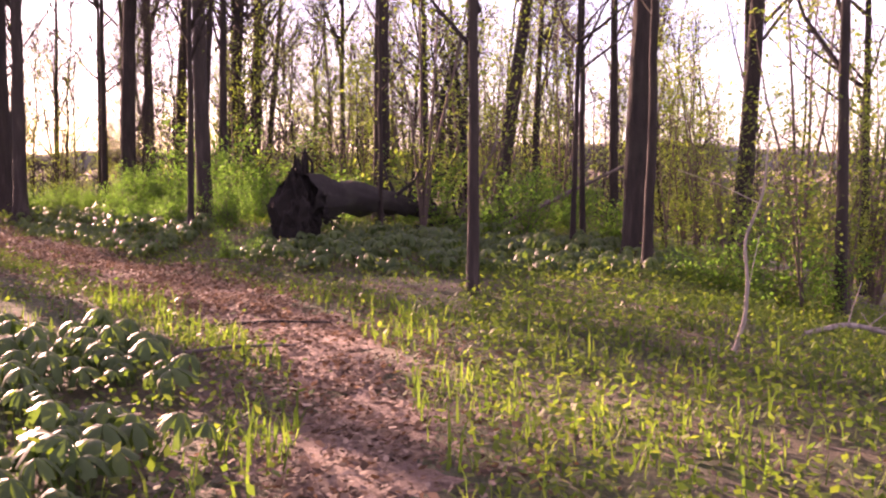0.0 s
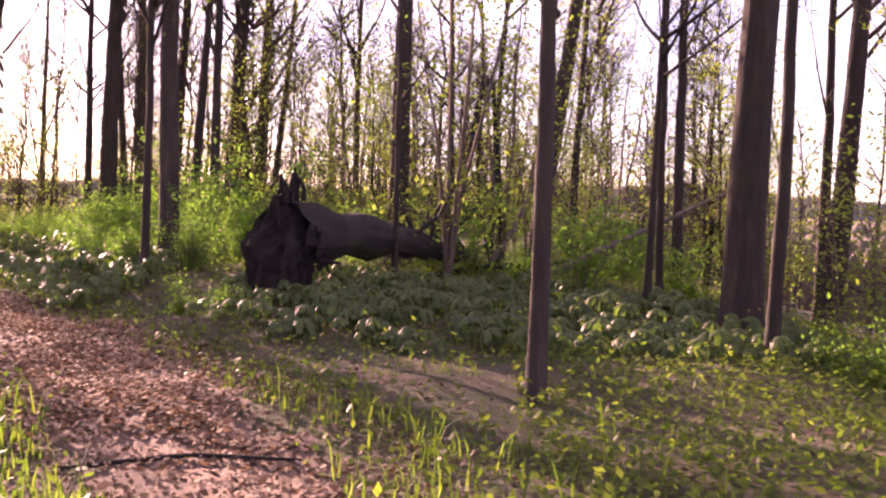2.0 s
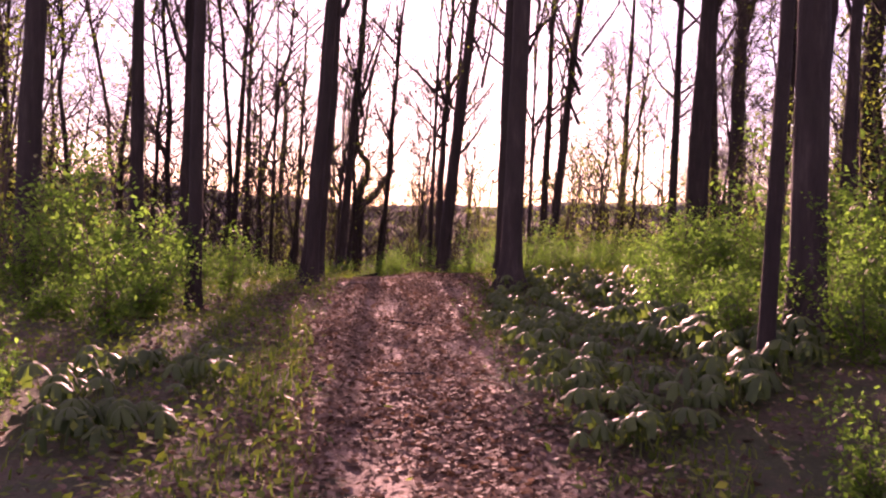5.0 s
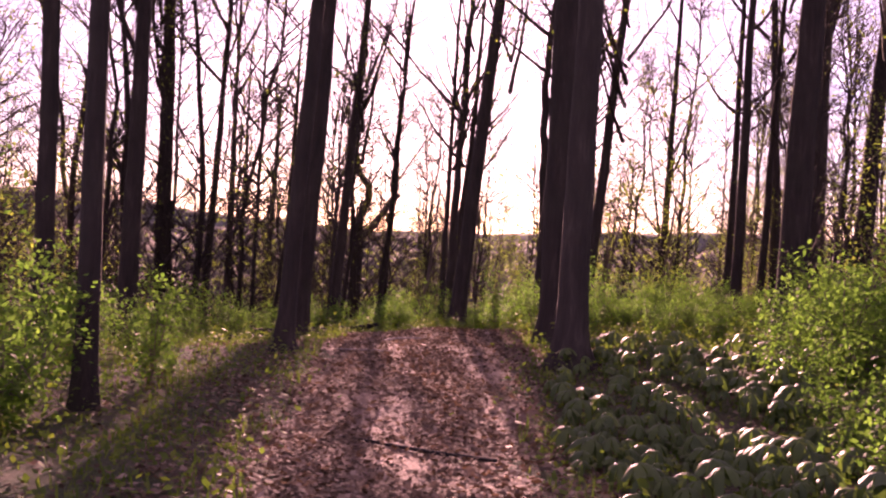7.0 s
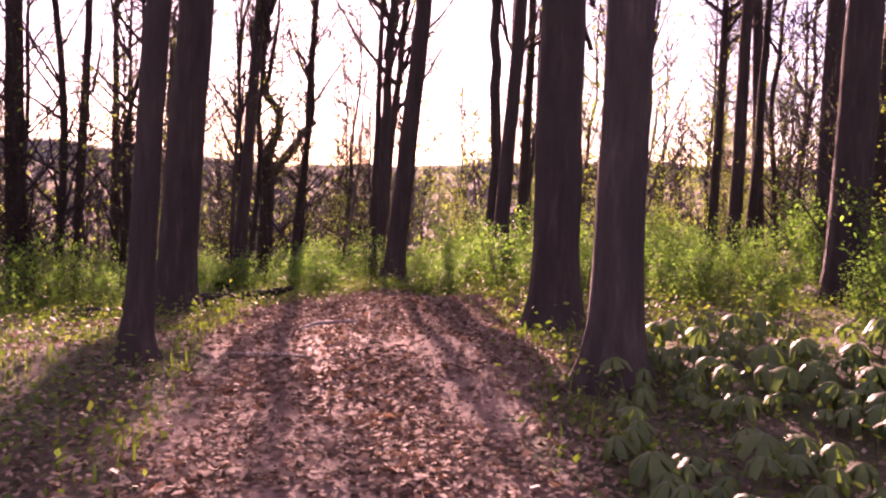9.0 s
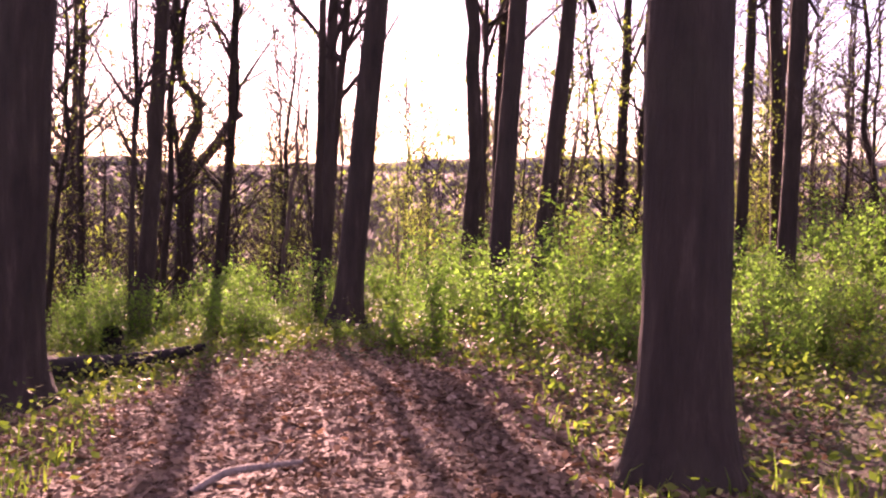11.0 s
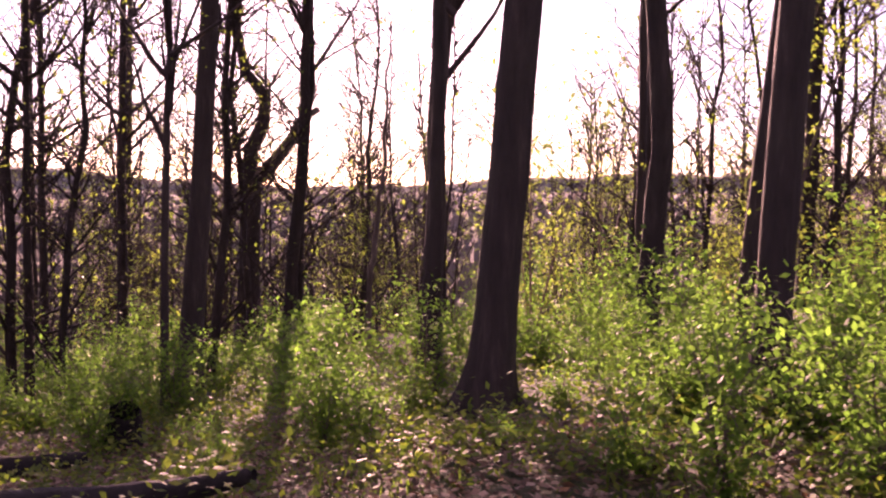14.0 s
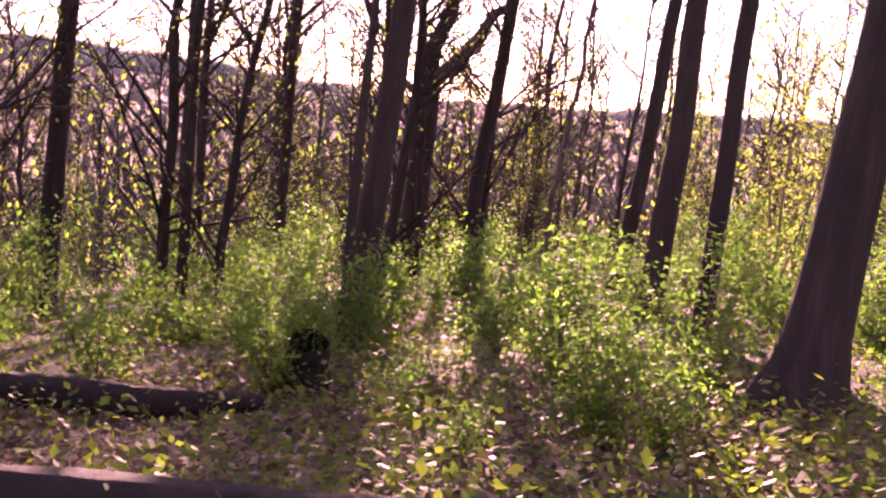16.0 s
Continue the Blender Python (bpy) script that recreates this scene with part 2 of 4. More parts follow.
class Tubes:
    """Collects tapered tubes into one mesh of quads."""

    def __init__(self, sides=6):
        self.v, self.f, self.n, self.k = [], [], 0, sides

    def add(self, pts, radii, rough=0.0, rng=None):
        pts, radii = np.asarray(pts, float), np.asarray(radii, float)
        t = np.gradient(pts, axis=0)
        t /= np.linalg.norm(t, axis=1)[:, None] + 1e-9
        ref = np.array([0.31, 0.95, 0.05]) if abs(t[0][2]) > 0.7 else np.array([0, 0, 1.0])
        a = np.cross(t, ref)
        a /= np.linalg.norm(a, axis=1)[:, None] + 1e-9
        b = np.cross(t, a)
        ang = np.linspace(0, 2 * np.pi, self.k, endpoint=False)
        r = radii[:, None] * np.ones(self.k)
        if rough:
            r = r * (1 + rough * rng.standard_normal(r.shape))
        ring = pts[:, None] + r[..., None] * (np.cos(ang)[None, :, None] * a[:, None] + np.sin(ang)[None, :, None] * b[:, None])
        m = len(pts)
        self.v.append(ring.reshape(-1, 3))
        i, j = np.meshgrid(np.arange(m - 1), np.arange(self.k), indexing="ij")
        q = np.stack([i * self.k + j, i * self.k + (j + 1) % self.k, (i + 1) * self.k + (j + 1) % self.k, (i + 1) * self.k + j], -1)
        self.f.append(q.reshape(-1, 4) + self.n)
        self.n += m * self.k

    def mesh(self, name, mat, smooth=True):
        return mesh_of(name, np.concatenate(self.v), np.concatenate(self.f), mat, smooth)


def leaves_mesh(name, centres, size, mat, rng, upright=0.5, droop=0.0, long=1.6, small=False):
    """Folded six-cornered leaves round the centres, each an island of two quads."""
    c = np.asarray(centres, float)
    n = len(c)
    yaw = rng.uniform(0, 2 * np.pi, n)
    tilt = rng.normal(-droop, upright, n)
    size = size * rng.uniform(0.6, 1.35, n)
    d = np.stack([np.cos(yaw) * np.cos(tilt), np.sin(yaw) * np.cos(tilt), np.sin(tilt)], 1)
    s = np.stack([-np.sin(yaw), np.cos(yaw), rng.normal(0, 0.35, n)], 1)
    s /= np.linalg.norm(s, axis=1)[:, None]
    u = np.cross(d, s)
    h, w = (size * long / 2)[:, None], (size / 2)[:, None]
    fold = 0.25 * w
    if small:
        kite = [c - d * h, c + d * h * 0.1 + s * w + u * fold, c + d * h, c + d * h * 0.1 - s * w * 0.8 - u * fold]
        return mesh_of(name, np.stack(kite, 1).reshape(-1, 3), np.arange(n * 4).reshape(-1, 4), mat)
    pts = [c - d * h, c - d * h * 0.2 + s * w + u * fold, c + d * h * 0.45 + s * w * 0.75 + u * fold, c + d * h, c + d * h * 0.45 - s * w * 0.75 + u * fold, c - d * h * 0.2 - s * w + u * fold]
    v = np.stack(pts, 1).reshape(-1, 3)
    f = (np.arange(n) * 6)[:, None, None] + np.array([[0, 1, 2, 3], [0, 3, 4, 5]])[None]
    return mesh_of(name, v, f.reshape(-1, 4), mat)


# ---- ground and trail ----
def build_ground():
    near_x, near_y = np.arange(-42, 24.01, 0.36), np.arange(-14, 62.01, 0.36)
    far = np.cumsum(0.5 * 1.22 ** np.arange(1, 34))
    far = far[far < 1500]
    xs, ys = np.concatenate([near_x[0] - far[::-1], near_x, near_x[-1] + far]), np.concatenate([near_y[0] - far[::-1], near_y, near_y[-1] + far])
    gx, gy = np.meshgrid(xs, ys)
    gz = land(gx, gy)
    dip = np.clip(1.3 - off_trail(gx.ravel(), gy.ravel()), 0, 0.5).reshape(gx.shape)
    gz = gz - 0.05 * dip
    nx = len(xs)
    i, j = np.meshgrid(np.arange(len(ys) - 1), np.arange(nx - 1), indexing="ij")
    f = np.stack([i * nx + j, i * nx + j + 1, (i + 1) * nx + j + 1, (i + 1) * nx + j], -1).reshape(-1, 4)
    ob = new("ground", mesh_of("ground", np.stack([gx, gy, gz], -1).reshape(-1, 3), f, LITTER, True))
    tagged(ob, "woodland floor of brown leaf litter and low green plants", "ground", kind="structure")
    s, m, side, half = trail_samples(0.12)
    across = np.linspace(-1, 1, 15)
    wob_l = 0.22 * np.sin(s * 2.1) + 0.13 * np.sin(s * 5.3 + 1) + 0.08 * np.sin(s * 11.7)
    wob_r = 0.2 * np.sin(s * 1.7 + 2) + 0.14 * np.sin(s * 4.7) + 0.08 * np.sin(s * 13.1 + 1)
    edge = half[:, None] * across[None] + np.where(across < 0, wob_l[:, None] * -across, wob_r[:, None] * across)
    px, py = m[:, 0:1] + side[:, 0:1] * edge, m[:, 1:2] + side[:, 1:2] * edge
    pz = land(px, py) + 0.004 - 0.022 * across ** 2 + 0.012 * np.sin(px * 9 + py * 5) * np.sin(py * 8 - px * 3)
    k = len(across)
    i, j = np.meshgrid(np.arange(len(s) - 1), np.arange(k - 1), indexing="ij")
    f = np.stack([i * k + j, i * k + j + 1, (i + 1) * k + j + 1, (i + 1) * k + j], -1).reshape(-1, 4)
    tagged(new("path", mesh_of("path", np.stack([px, py, pz], -1).reshape(-1, 3), f, DIRT, True)), "trodden pinkish brown dirt footpath strewn with dead leaves", "path", kind="structure")


build_ground()


# ---- trees ----
def crown_meshes(seed, leafy):
    """Limbs with their twigs, and leaf sprays at the ends, of a tree 16 m high whose trunk tops out at 12 m."""
    rng = np.random.default_rng(seed)
    limbs, tips = [], []
    for z in np.sort(rng.uniform(4.5, 12.3, 13)):
        wood = Tubes(3)
        az, rise, length = rng.uniform(0, 2 * np.pi), rng.uniform(0.5, 1.2), rng.uniform(1.8, 4.2) * (1 - 0.035 * (z - 5))
        t = np.linspace(0, 1, 7)[:, None]
        way = np.array([np.cos(az) * np.cos(rise), np.sin(az) * np.cos(rise), np.sin(rise)])
        limb = np.array([0, 0, z]) + way * length * t + np.cumsum(rng.normal(0, 0.07, (7, 3)), 0) * t + np.array([0, 0, 0.5]) * t ** 2
        wood.add(limb, np.linspace(0.06, 0.012, 7) * rng.uniform(0.7, 1.2))
        for _ in range(7):
            k = rng.integers(1, 7)
            end = limb[k] + rng.normal(0, 0.55, 3) + way * 0.5 + np.array([0, 0, 0.35])
            mid = (limb[k] + end) / 2 + rng.normal(0, 0.12, 3)
            wood.add([limb[k], mid, end], [0.015, 0.010, 0.004])
            tips += [mid, end]
            for _ in range(2):
                e2 = end + rng.normal(0, 0.38, 3)
                wood.add([end * 0.6 + mid * 0.4, (end + e2) / 2, e2], [0.007, 0.005, 0.003])
                tips.append(e2)
        limbs.append(wood.mesh("limb", BARK))
    tips = np.array(tips)
    c = np.repeat(tips, leafy, 0) + rng.normal(0, 0.22, (len(tips) * leafy, 3))
    return limbs, leaves_mesh("foliage", c, 0.06, SPRING, rng, 0.7, small=True)


CROWNS = [crown_meshes(11 + i, n) for i, n in enumerate((1, 1, 2, 1))]
TREE_COUNT = [0]


def trunk_mesh(d, h, lean, seed, sides, flare, crook, mat):
    rng = np.random.default_rng(seed)
    n = 22
    z = np.concatenate([[-0.35, 0.0, 0.08, 0.2, 0.4, 0.75], np.linspace(1.2, h, n)])
    up = np.maximum(z, 0)
    bend = np.cumsum(rng.normal(0, crook, (len(z), 2)), 0) * np.minimum(up, 3)[:, None] * 0.25
    pts = np.stack([lean[0] * up + bend[:, 0], lean[1] * up + bend[:, 1], z], 1)
    r = d / 2 * (1.02 - 0.72 * (up / h) ** 1.1) * (1 + flare * np.exp(-up / 0.22))
    t = Tubes(sides)
    t.add(pts, r, 0.022, rng)
    v, f = np.concatenate(t.v), np.concatenate(t.f)
    ang = np.arctan2(v[:, 1] - np.repeat(pts[:, 1], sides), v[:, 0] - np.repeat(pts[:, 0], sides))
    root = 1 + 0.22 * flare * np.exp(-np.maximum(v[:, 2], 0) / 0.25) * np.sin(ang * 4 + seed)
    base = np.repeat(pts[:, :2], sides, 0)
    v[:, :2] = base + (v[:, :2] - base) * root[:, None]
    return mesh_of("trunk", v, f, mat, True), pts


def tree(x, y, d, h=16.0, lean=(0.0, 0.0), flare=0.45, crook=0.012, mat=None, label="", crown=True):
    """A standing forest tree: trunk, limbs and thin spring foliage."""
    TREE_COUNT[0] += 1
    i = TREE_COUNT[0]
    root = new("tree")
    root.matrix_basis = pose(x, y, float(land(x, y)))
    slim = d < 0.16
    tagged(root, label or ("slender young tree with dark bark and sparse new leaves" if slim else "tall tree with dark furrowed bark and sparse spring leaves"), "tree", "standing woodland trees")
    me, pts = trunk_mesh(d, h * 0.78, lean, i * 7 + 3, 10 if slim else 18, flare * (0.5 if slim else 1), crook, mat or (BARK_GREY if i % 4 == 1 else BARK))
    part("trunk", me, root)
    if crown:
        limbs, foliage = CROWNS[i % len(CROWNS)]
        s = h / 16
        for nm, m in [("limb", q) for q in limbs] + [("foliage", foliage)]:
            o = part(nm, m, root)
            sway = np.array(lean) * 9 * s
            o.matrix_basis = Matrix.Translation((sway[0], sway[1], 0)) @ pose(0, 0, 0, 0, 0, i * 77) @ Matrix.Diagonal((s * 0.9, s * 0.9, s, 1))
    return root


# beside and beyond the first bend
tree(0.33, 11.25, 0.135, 9, (0.012, 0.01), label="slender straight young tree with smooth grey bark", mat=BARK_GREY)
tree(3.05, 16.4, 0.46, 19, (0.03, 0.0), 0.35)
tree(2.79, 14.3, 0.14, 11, (0.02, 0.0))
tree(6.85, 24.35, 0.44, 18, (0.05, 0.0))
tree(5.0, 13.1, 0.16, 11, (0.0, 0.02))
tree(4.16, 25.5, 0.23, 15)
tree(2.43, 18.1, 0.11, 10, (-0.02, 0.0))
tree(2.2, 17.7, 0.10, 10, (0.01, 0.0))
tree(1.44, 28.0, 0.40, 17, (0.13, 0.0), 0.3)
tree(-1.5, 26.0, 0.42, 18, (0.01, 0.0))
tree(-1.1, 18.8, 0.09, 8)
tree(-4.22, 17.6, 0.11, 10, (0.01, 0.0))
tree(-4.29, 19.0, 0.28, 16, (-0.01, 0.0))
tree(-5.85, 28.15, 0.24, 15, (0.01, 0.0))
tree(-7.42, 32.1, 0.27, 16, (0.06, 0.0))
tree(-7.0, 34.8, 0.44, 18, (0.06, 0.0))
tree(-7.3, 41.0, 0.48, 18, (0.03, 0.0))
tree(-7.0, 41.4, 0.26, 16, (0.09, 0.0))
tree(0.6, 33.0, 0.20, 14, (0.04, 0.0))
tree(-0.4, 35.0, 0.24, 14, (-0.03, 0.0))
tree(-3.2, 34.0, 0.20, 14)
tree(3.1, 36.0, 0.26, 15, (0.05, 0.0))
tree(8.6, 30.0, 0.3, 16)
tree(10.5, 26.0, 0.24, 15, (-0.02, 0.0))
tree(9.0, 19.5, 0.18, 12, (0.03, 0.0))
# along the trail to the brow of the spur
tree(-13.02, 23.70, 0.19, 15, (0.04, 0.02), 0.8)
tree(-16.15, 27.56, 0.45, 19, (0.045, 0.02), 0.8)
tree(-11.05, 26.6, 0.40, 19, (0.0, 0.0), 0.75)
tree(-9.79, 24.4, 0.31, 17, (0.0, 0.0), 0.8)
tree(-9.25, 31.0, 0.46, 18, (0.02, 0.0))
tree(-11.65, 36.3, 0.23, 15)
tree(-12.6, 38.8, 0.19, 14)
tree(-10.3, 37.2, 0.38, 17)
tree(-9.7, 38.6, 0.42, 17, (0.05, 0.0))
tree(-12.4, 42.4, 0.30, 16, (-0.06, 0.0))
tree(-17.4, 40.5, 0.26, 15, (0.01, 0.0))
tree(-20.3, 39.0, 0.20, 14, (0.05, 0.0), crook=0.03)
tree(-17.8, 25.6, 0.30, 16, (-0.01, 0.0))
tree(-15.7, 22.5, 0.24, 15)
tree(-11.84, 20.0, 0.18, 14, (-0.01, 0.0))
tree(-16.2, 20.8, 0.38, 17, (0.02, 0.0))
tree(-23.25, 31.4, 0.40, 17, (-0.02, 0.0))
tree(-29.0, 39.5, 0.26, 15)
tree(-23.9, 35.1, 0.13, 12)
# past the brow
tree(-21.72, 35.63, 0.29, 16, (0.06, 0.03), 0.8)
tree(-16.18, 32.63, 0.31, 17, (0.08, 0.04), 0.9)
tree(-15.89, 35.56, 0.23, 14, (0.03, 0.0), crook=0.06, label="tree with a crooked, kinked dark trunk")
tree(-14.08, 32.03, 0.22, 15, (0.05, 0.0))
tree(-15.15, 36.48, 0.27, 15, (0.09, 0.0))
tree(-15.5, 42.2, 0.23, 14, (0.02, 0.0))
tree(-12.0, 39.3, 0.19, 13, (0.05, 0.0))
tree(-22.25, 38.38, 0.2, 14, (0.05, 0.02), crook=0.03)
tree(-18.65, 36.23, 0.23, 14, (0.04, 0.0), crook=0.03)
tree(-17.1, 33.5, 0.13, 12, (0.02, 0.0))
tree(-23.14, 42.06, 0.12, 7.5, (0.04, 0.0), crook=0.04, crown=False, label="thin broken dead stem without branches", mat=DEADWOOD)
tree(-26.2, 39.0, 0.19, 13, (0.02, 0.0))
tree(-20.1, 33.5, 0.09, 9, (0.02, 0.0))
tree(-33.8, 46.5, 0.36, 15, (0.05, 0.0))
tree(-24.0, 33.4, 0.22, 14, (0.06, 0.0))
tree(-27.5, 38.5, 0.16, 12)
tree(-17.0, 38.8, 0.13, 12)


def forked_tree(x, y):
    """A low-forked tree: a wavy left stem and a right limb that ends in a broken stub."""
    root = new("tree")
    zb = float(land(x, y))
    root.matrix_basis = pose(x, y, zb)
    tagged(root, "forked dark tree with a wavy stem and a snapped-off limb", "tree", "standing woodland trees")
    rng = np.random.default_rng(5)
    c, r = 1.25 - zb, np.array([0.82, 0.46, 0])      # height of the fork, way to the right seen from the trail
    low, wavy, limb, stub, side = Tubes(14), Tubes(10), Tubes(10), Tubes(8), Tubes(6)
    low.add([r * -0.05 + [0, 0, -0.4], r * -0.05, r * 0.0 + [0, 0, c * 0.5], r * 0.05 + [0, 0, c + 0.09]], [0.36, 0.27, 0.2, 0.185], 0.02, rng)
    part("trunk", low.mesh("trunk", BARK), root)
    pts = [r * 0.0 + [0, 0, c], r * 0.05 + [0, 0, c + 0.57], r * 0.30 + [0, 0, c + 1.14], r * 0.33 + [0, 0, c + 1.58], r * -0.05 + [0, 0, c + 2.01], r * -0.2 + [0, 0, c + 2.78], r * -0.1 + [0, 0, c + 5.27]]
    wavy.add(pts, [0.16, 0.14, 0.12, 0.105, 0.1, 0.08, 0.04], 0.02, rng)
    part("stem", wavy.mesh("stem", BARK), root, "wavy upright stem")
    limb.add([r * 0.08 + [0, 0, c], r * 0.45 + [0, 0, c + 0.33], r * 0.85 + [0, 0, c + 0.81], r * 1.0 + [0, 0, c + 1.14], r * 1.35 + [0, 0, c + 1.36]], [0.145, 0.125, 0.105, 0.085, 0.06], 0.03, rng)
    part("limb", limb.mesh("limb", DEADWOOD), root, "snapped limb with a pale broken end")
    side.add([r * -0.08 + [0, 0, c - 0.3], r * -0.45 + [0, 0, c], r * -0.75 + [0, 0, c + 0.24]], [0.085, 0.065, 0.04], 0.03, rng)
    part("broken_branch", side.mesh("broken_branch", DEADWOOD), root)
    for i in range(7):
        stub = Tubes(4)
        a = np.array(pts[3 + i % 4])
        e = a + rng.normal(0, 0.8, 3) + [0, 0, 1.2]
        stub.add([a, (a + e) / 2 + rng.normal(0, 0.1, 3), e], [0.03, 0.018, 0.006])
        part("branch", stub.mesh("branch", BARK), root)


forked_tree(-24.95, 40.9)


# ---- saplings and shrubs: a few shapes, many plants ----
def bush_meshes(seed, height, spread, stems, leaf_count, leaf, mat, droop=0.1):
    rng = np.random.default_rng(seed)
    meshes, ends = [], []
    for _ in range(stems):
        wood = Tubes(3)
        az, out = rng.uniform(0, 2 * np.pi), rng.uniform(0.15, 1.0) * spread
        h = height * rng.uniform(0.6, 1.0)
        t = np.linspace(0, 1, 6)[:, None]
        stem = np.concatenate([np.cos(az) * out * t ** 1.4, np.sin(az) * out * t ** 1.4, h * t - 0.06], 1) + np.cumsum(rng.normal(0, 0.02 * height, (6, 3)), 0) * t
        wood.add(stem, np.linspace(0.006 + 0.005 * height, 0.003, 6))
        for _ in range(7):
            k = rng.integers(1, 6)
            e = stem[k] + rng.normal(0, 0.16 * spread + 0.05 * height, 3) + [0, 0, 0.05 * height]
            wood.add([stem[k], (stem[k] + e) / 2 + rng.normal(0, 0.02, 3), e], [0.006, 0.004, 0.002])
            ends += [e, (stem[k] + e) / 2, stem[k]]
        meshes.append(wood.mesh("stem", TWIG))
    ends = np.array(ends)
    pick = rng.integers(0, len(ends), leaf_count)
    c = ends[pick] + rng.normal(0, 0.07 + 0.025 * height, (leaf_count, 3))
    c[:, 2] = np.maximum(c[:, 2], 0.05)
    return meshes, leaves_mesh("foliage", c, leaf, mat, rng, 0.55, droop, 1.6, True)


SHRUBS = [bush_meshes(31, 1.1, 0.7, 6, 1300, 0.044, SHRUB_LEAF), bush_meshes(32, 0.8, 0.65, 6, 1100, 0.042, SHRUB_LEAF), bush_meshes(33, 1.5, 0.8, 6, 1500, 0.047, SHRUB_LEAF), bush_meshes(34, 0.6, 0.6, 5, 950, 0.04, SHRUB_LEAF)]
SAPLINGS = [bush_meshes(41, 4.5, 1.0, 3, 1000, 0.05, SPRING), bush_meshes(42, 6.5, 1.5, 3, 1500, 0.054, SPRING), bush_meshes(43, 3.2, 0.9, 3, 850, 0.048, SPRING), bush_meshes(44, 8.0, 1.9, 4, 2000, 0.056, SPRING)]


def plant(kind, x, y, size, turn, name, label, group):
    root = new(name)
    root.matrix_basis = pose(x, y, float(land(x, y)), 0, 0, turn) @ Matrix.Diagonal((size, size, size, 1))
    tagged(root, label, name, group)
    for m in kind[0]:
        part("stem", m, root)
    part("foliage", kind[1], root)


def clear_of(x, y, gap, room=1.2):
    """True where no trail runs within the gap and the walker's way is free."""
    d = np.hypot(TMID[:, 0] - x, TMID[:, 1] - y) - TWIDE
    eyes = np.array([e[:2] for _, e, _, _ in PATH])
    if np.hypot(x + 14.5, y - 27.2) < 4.3:
        return False
    return d.min() > gap and np.hypot(eyes[:, 0] - x, eyes[:, 1] - y).min() > room


def scatter(count, xr, yr, gap, seed, make, keep=None):
    rng, made, tries = np.random.default_rng(seed), 0, 0
    while made < count and tries < count * 30:
        tries += 1
        x, y = rng.uniform(*xr), rng.uniform(*yr)
        if clear_of(x, y, gap, 2.4) and (keep is None or keep(x, y)):
            make(x, y, rng)
            made += 1


def shrub_at(x, y, rng, lo=0.7, hi=1.2):
    plant(SHRUBS[rng.integers(0, 4)], x, y, rng.uniform(lo, hi), rng.uniform(0, 360), "shrub", "leafy shrub with fresh yellow-green spring leaves", "undergrowth shrubs")


def sapling_at(x, y, rng, lo=0.75, hi=1.25):
    plant(SAPLINGS[rng.integers(0, 4)], x, y, rng.uniform(lo, hi), rng.uniform(0, 360), "sapling", "thin many-stemmed sapling with tiny yellow-green leaves", "understorey saplings")


def edge_shrubs(count, first, last, sgn, near, far, seed, lo, hi):
    """Low shrubs along one side of the trail, between two distances from its edge."""
    rng = np.random.default_rng(seed)
    for _ in range(count):
        k = rng.integers(first, last)
        off = sgn * (TWIDE[k] + rng.uniform(near, far))
        x, y = TMID[k] + TSIDE[k] * off
        if clear_of(x, y, near * 0.8, 2.3):
            shrub_at(x, y, rng, lo, hi)


edge_shrubs(46, 112, 172, -1, 0.9, 4.5, 51, 0.35, 0.75)
edge_shrubs(26, 130, 175, 1, 1.6, 5.0, 52, 0.3, 0.6)
edge_shrubs(16, 176, 205, -1, 0.6, 2.4, 53, 0.3, 0.55)
# shrubs left of the trail, round the uprooted tree, over the brow
scatter(26, (-22, -9.5), (17, 30), 0.9, 1, shrub_at, lambda x, y: -x * 0.87 - y * 0.5 > -2.6 - 0.0 and x + 0.58 * y < 0.6)
scatter(34, (-12.5, -4.5), (19, 33), 1.8, 2, lambda x, y, rng: shrub_at(x, y, rng, 0.42, 0.8), lambda x, y: x + 0.66 * y > 6.0 or y > 25)
scatter(44, (-23, -11), (29.5, 38), 0.3, 3, lambda x, y, rng: shrub_at(x, y, rng, 0.4, 0.66), lambda x, y: 0.55 * -x + y > 37.2)
scatter(44, (-17.5, -10.5), (29.6, 33.6), 0.2, 5, lambda x, y, rng: shrub_at(x, y, rng, 0.32, 0.52), lambda x, y: np.hypot(x + 15.75, y - 31.9) > 0.7 and np.hypot(x + 14.2, y - 28.5) > 1.5)
scatter(90, (-27, -9), (33.5, 43), 1.0, 15, lambda x, y, rng: shrub_at(x, y, rng, 0.55, 0.95))
scatter(30, (-9, 4), (17, 33), 1.2, 4, shrub_at, lambda x, y: abs(x + 2) > 1.5 or y > 24)
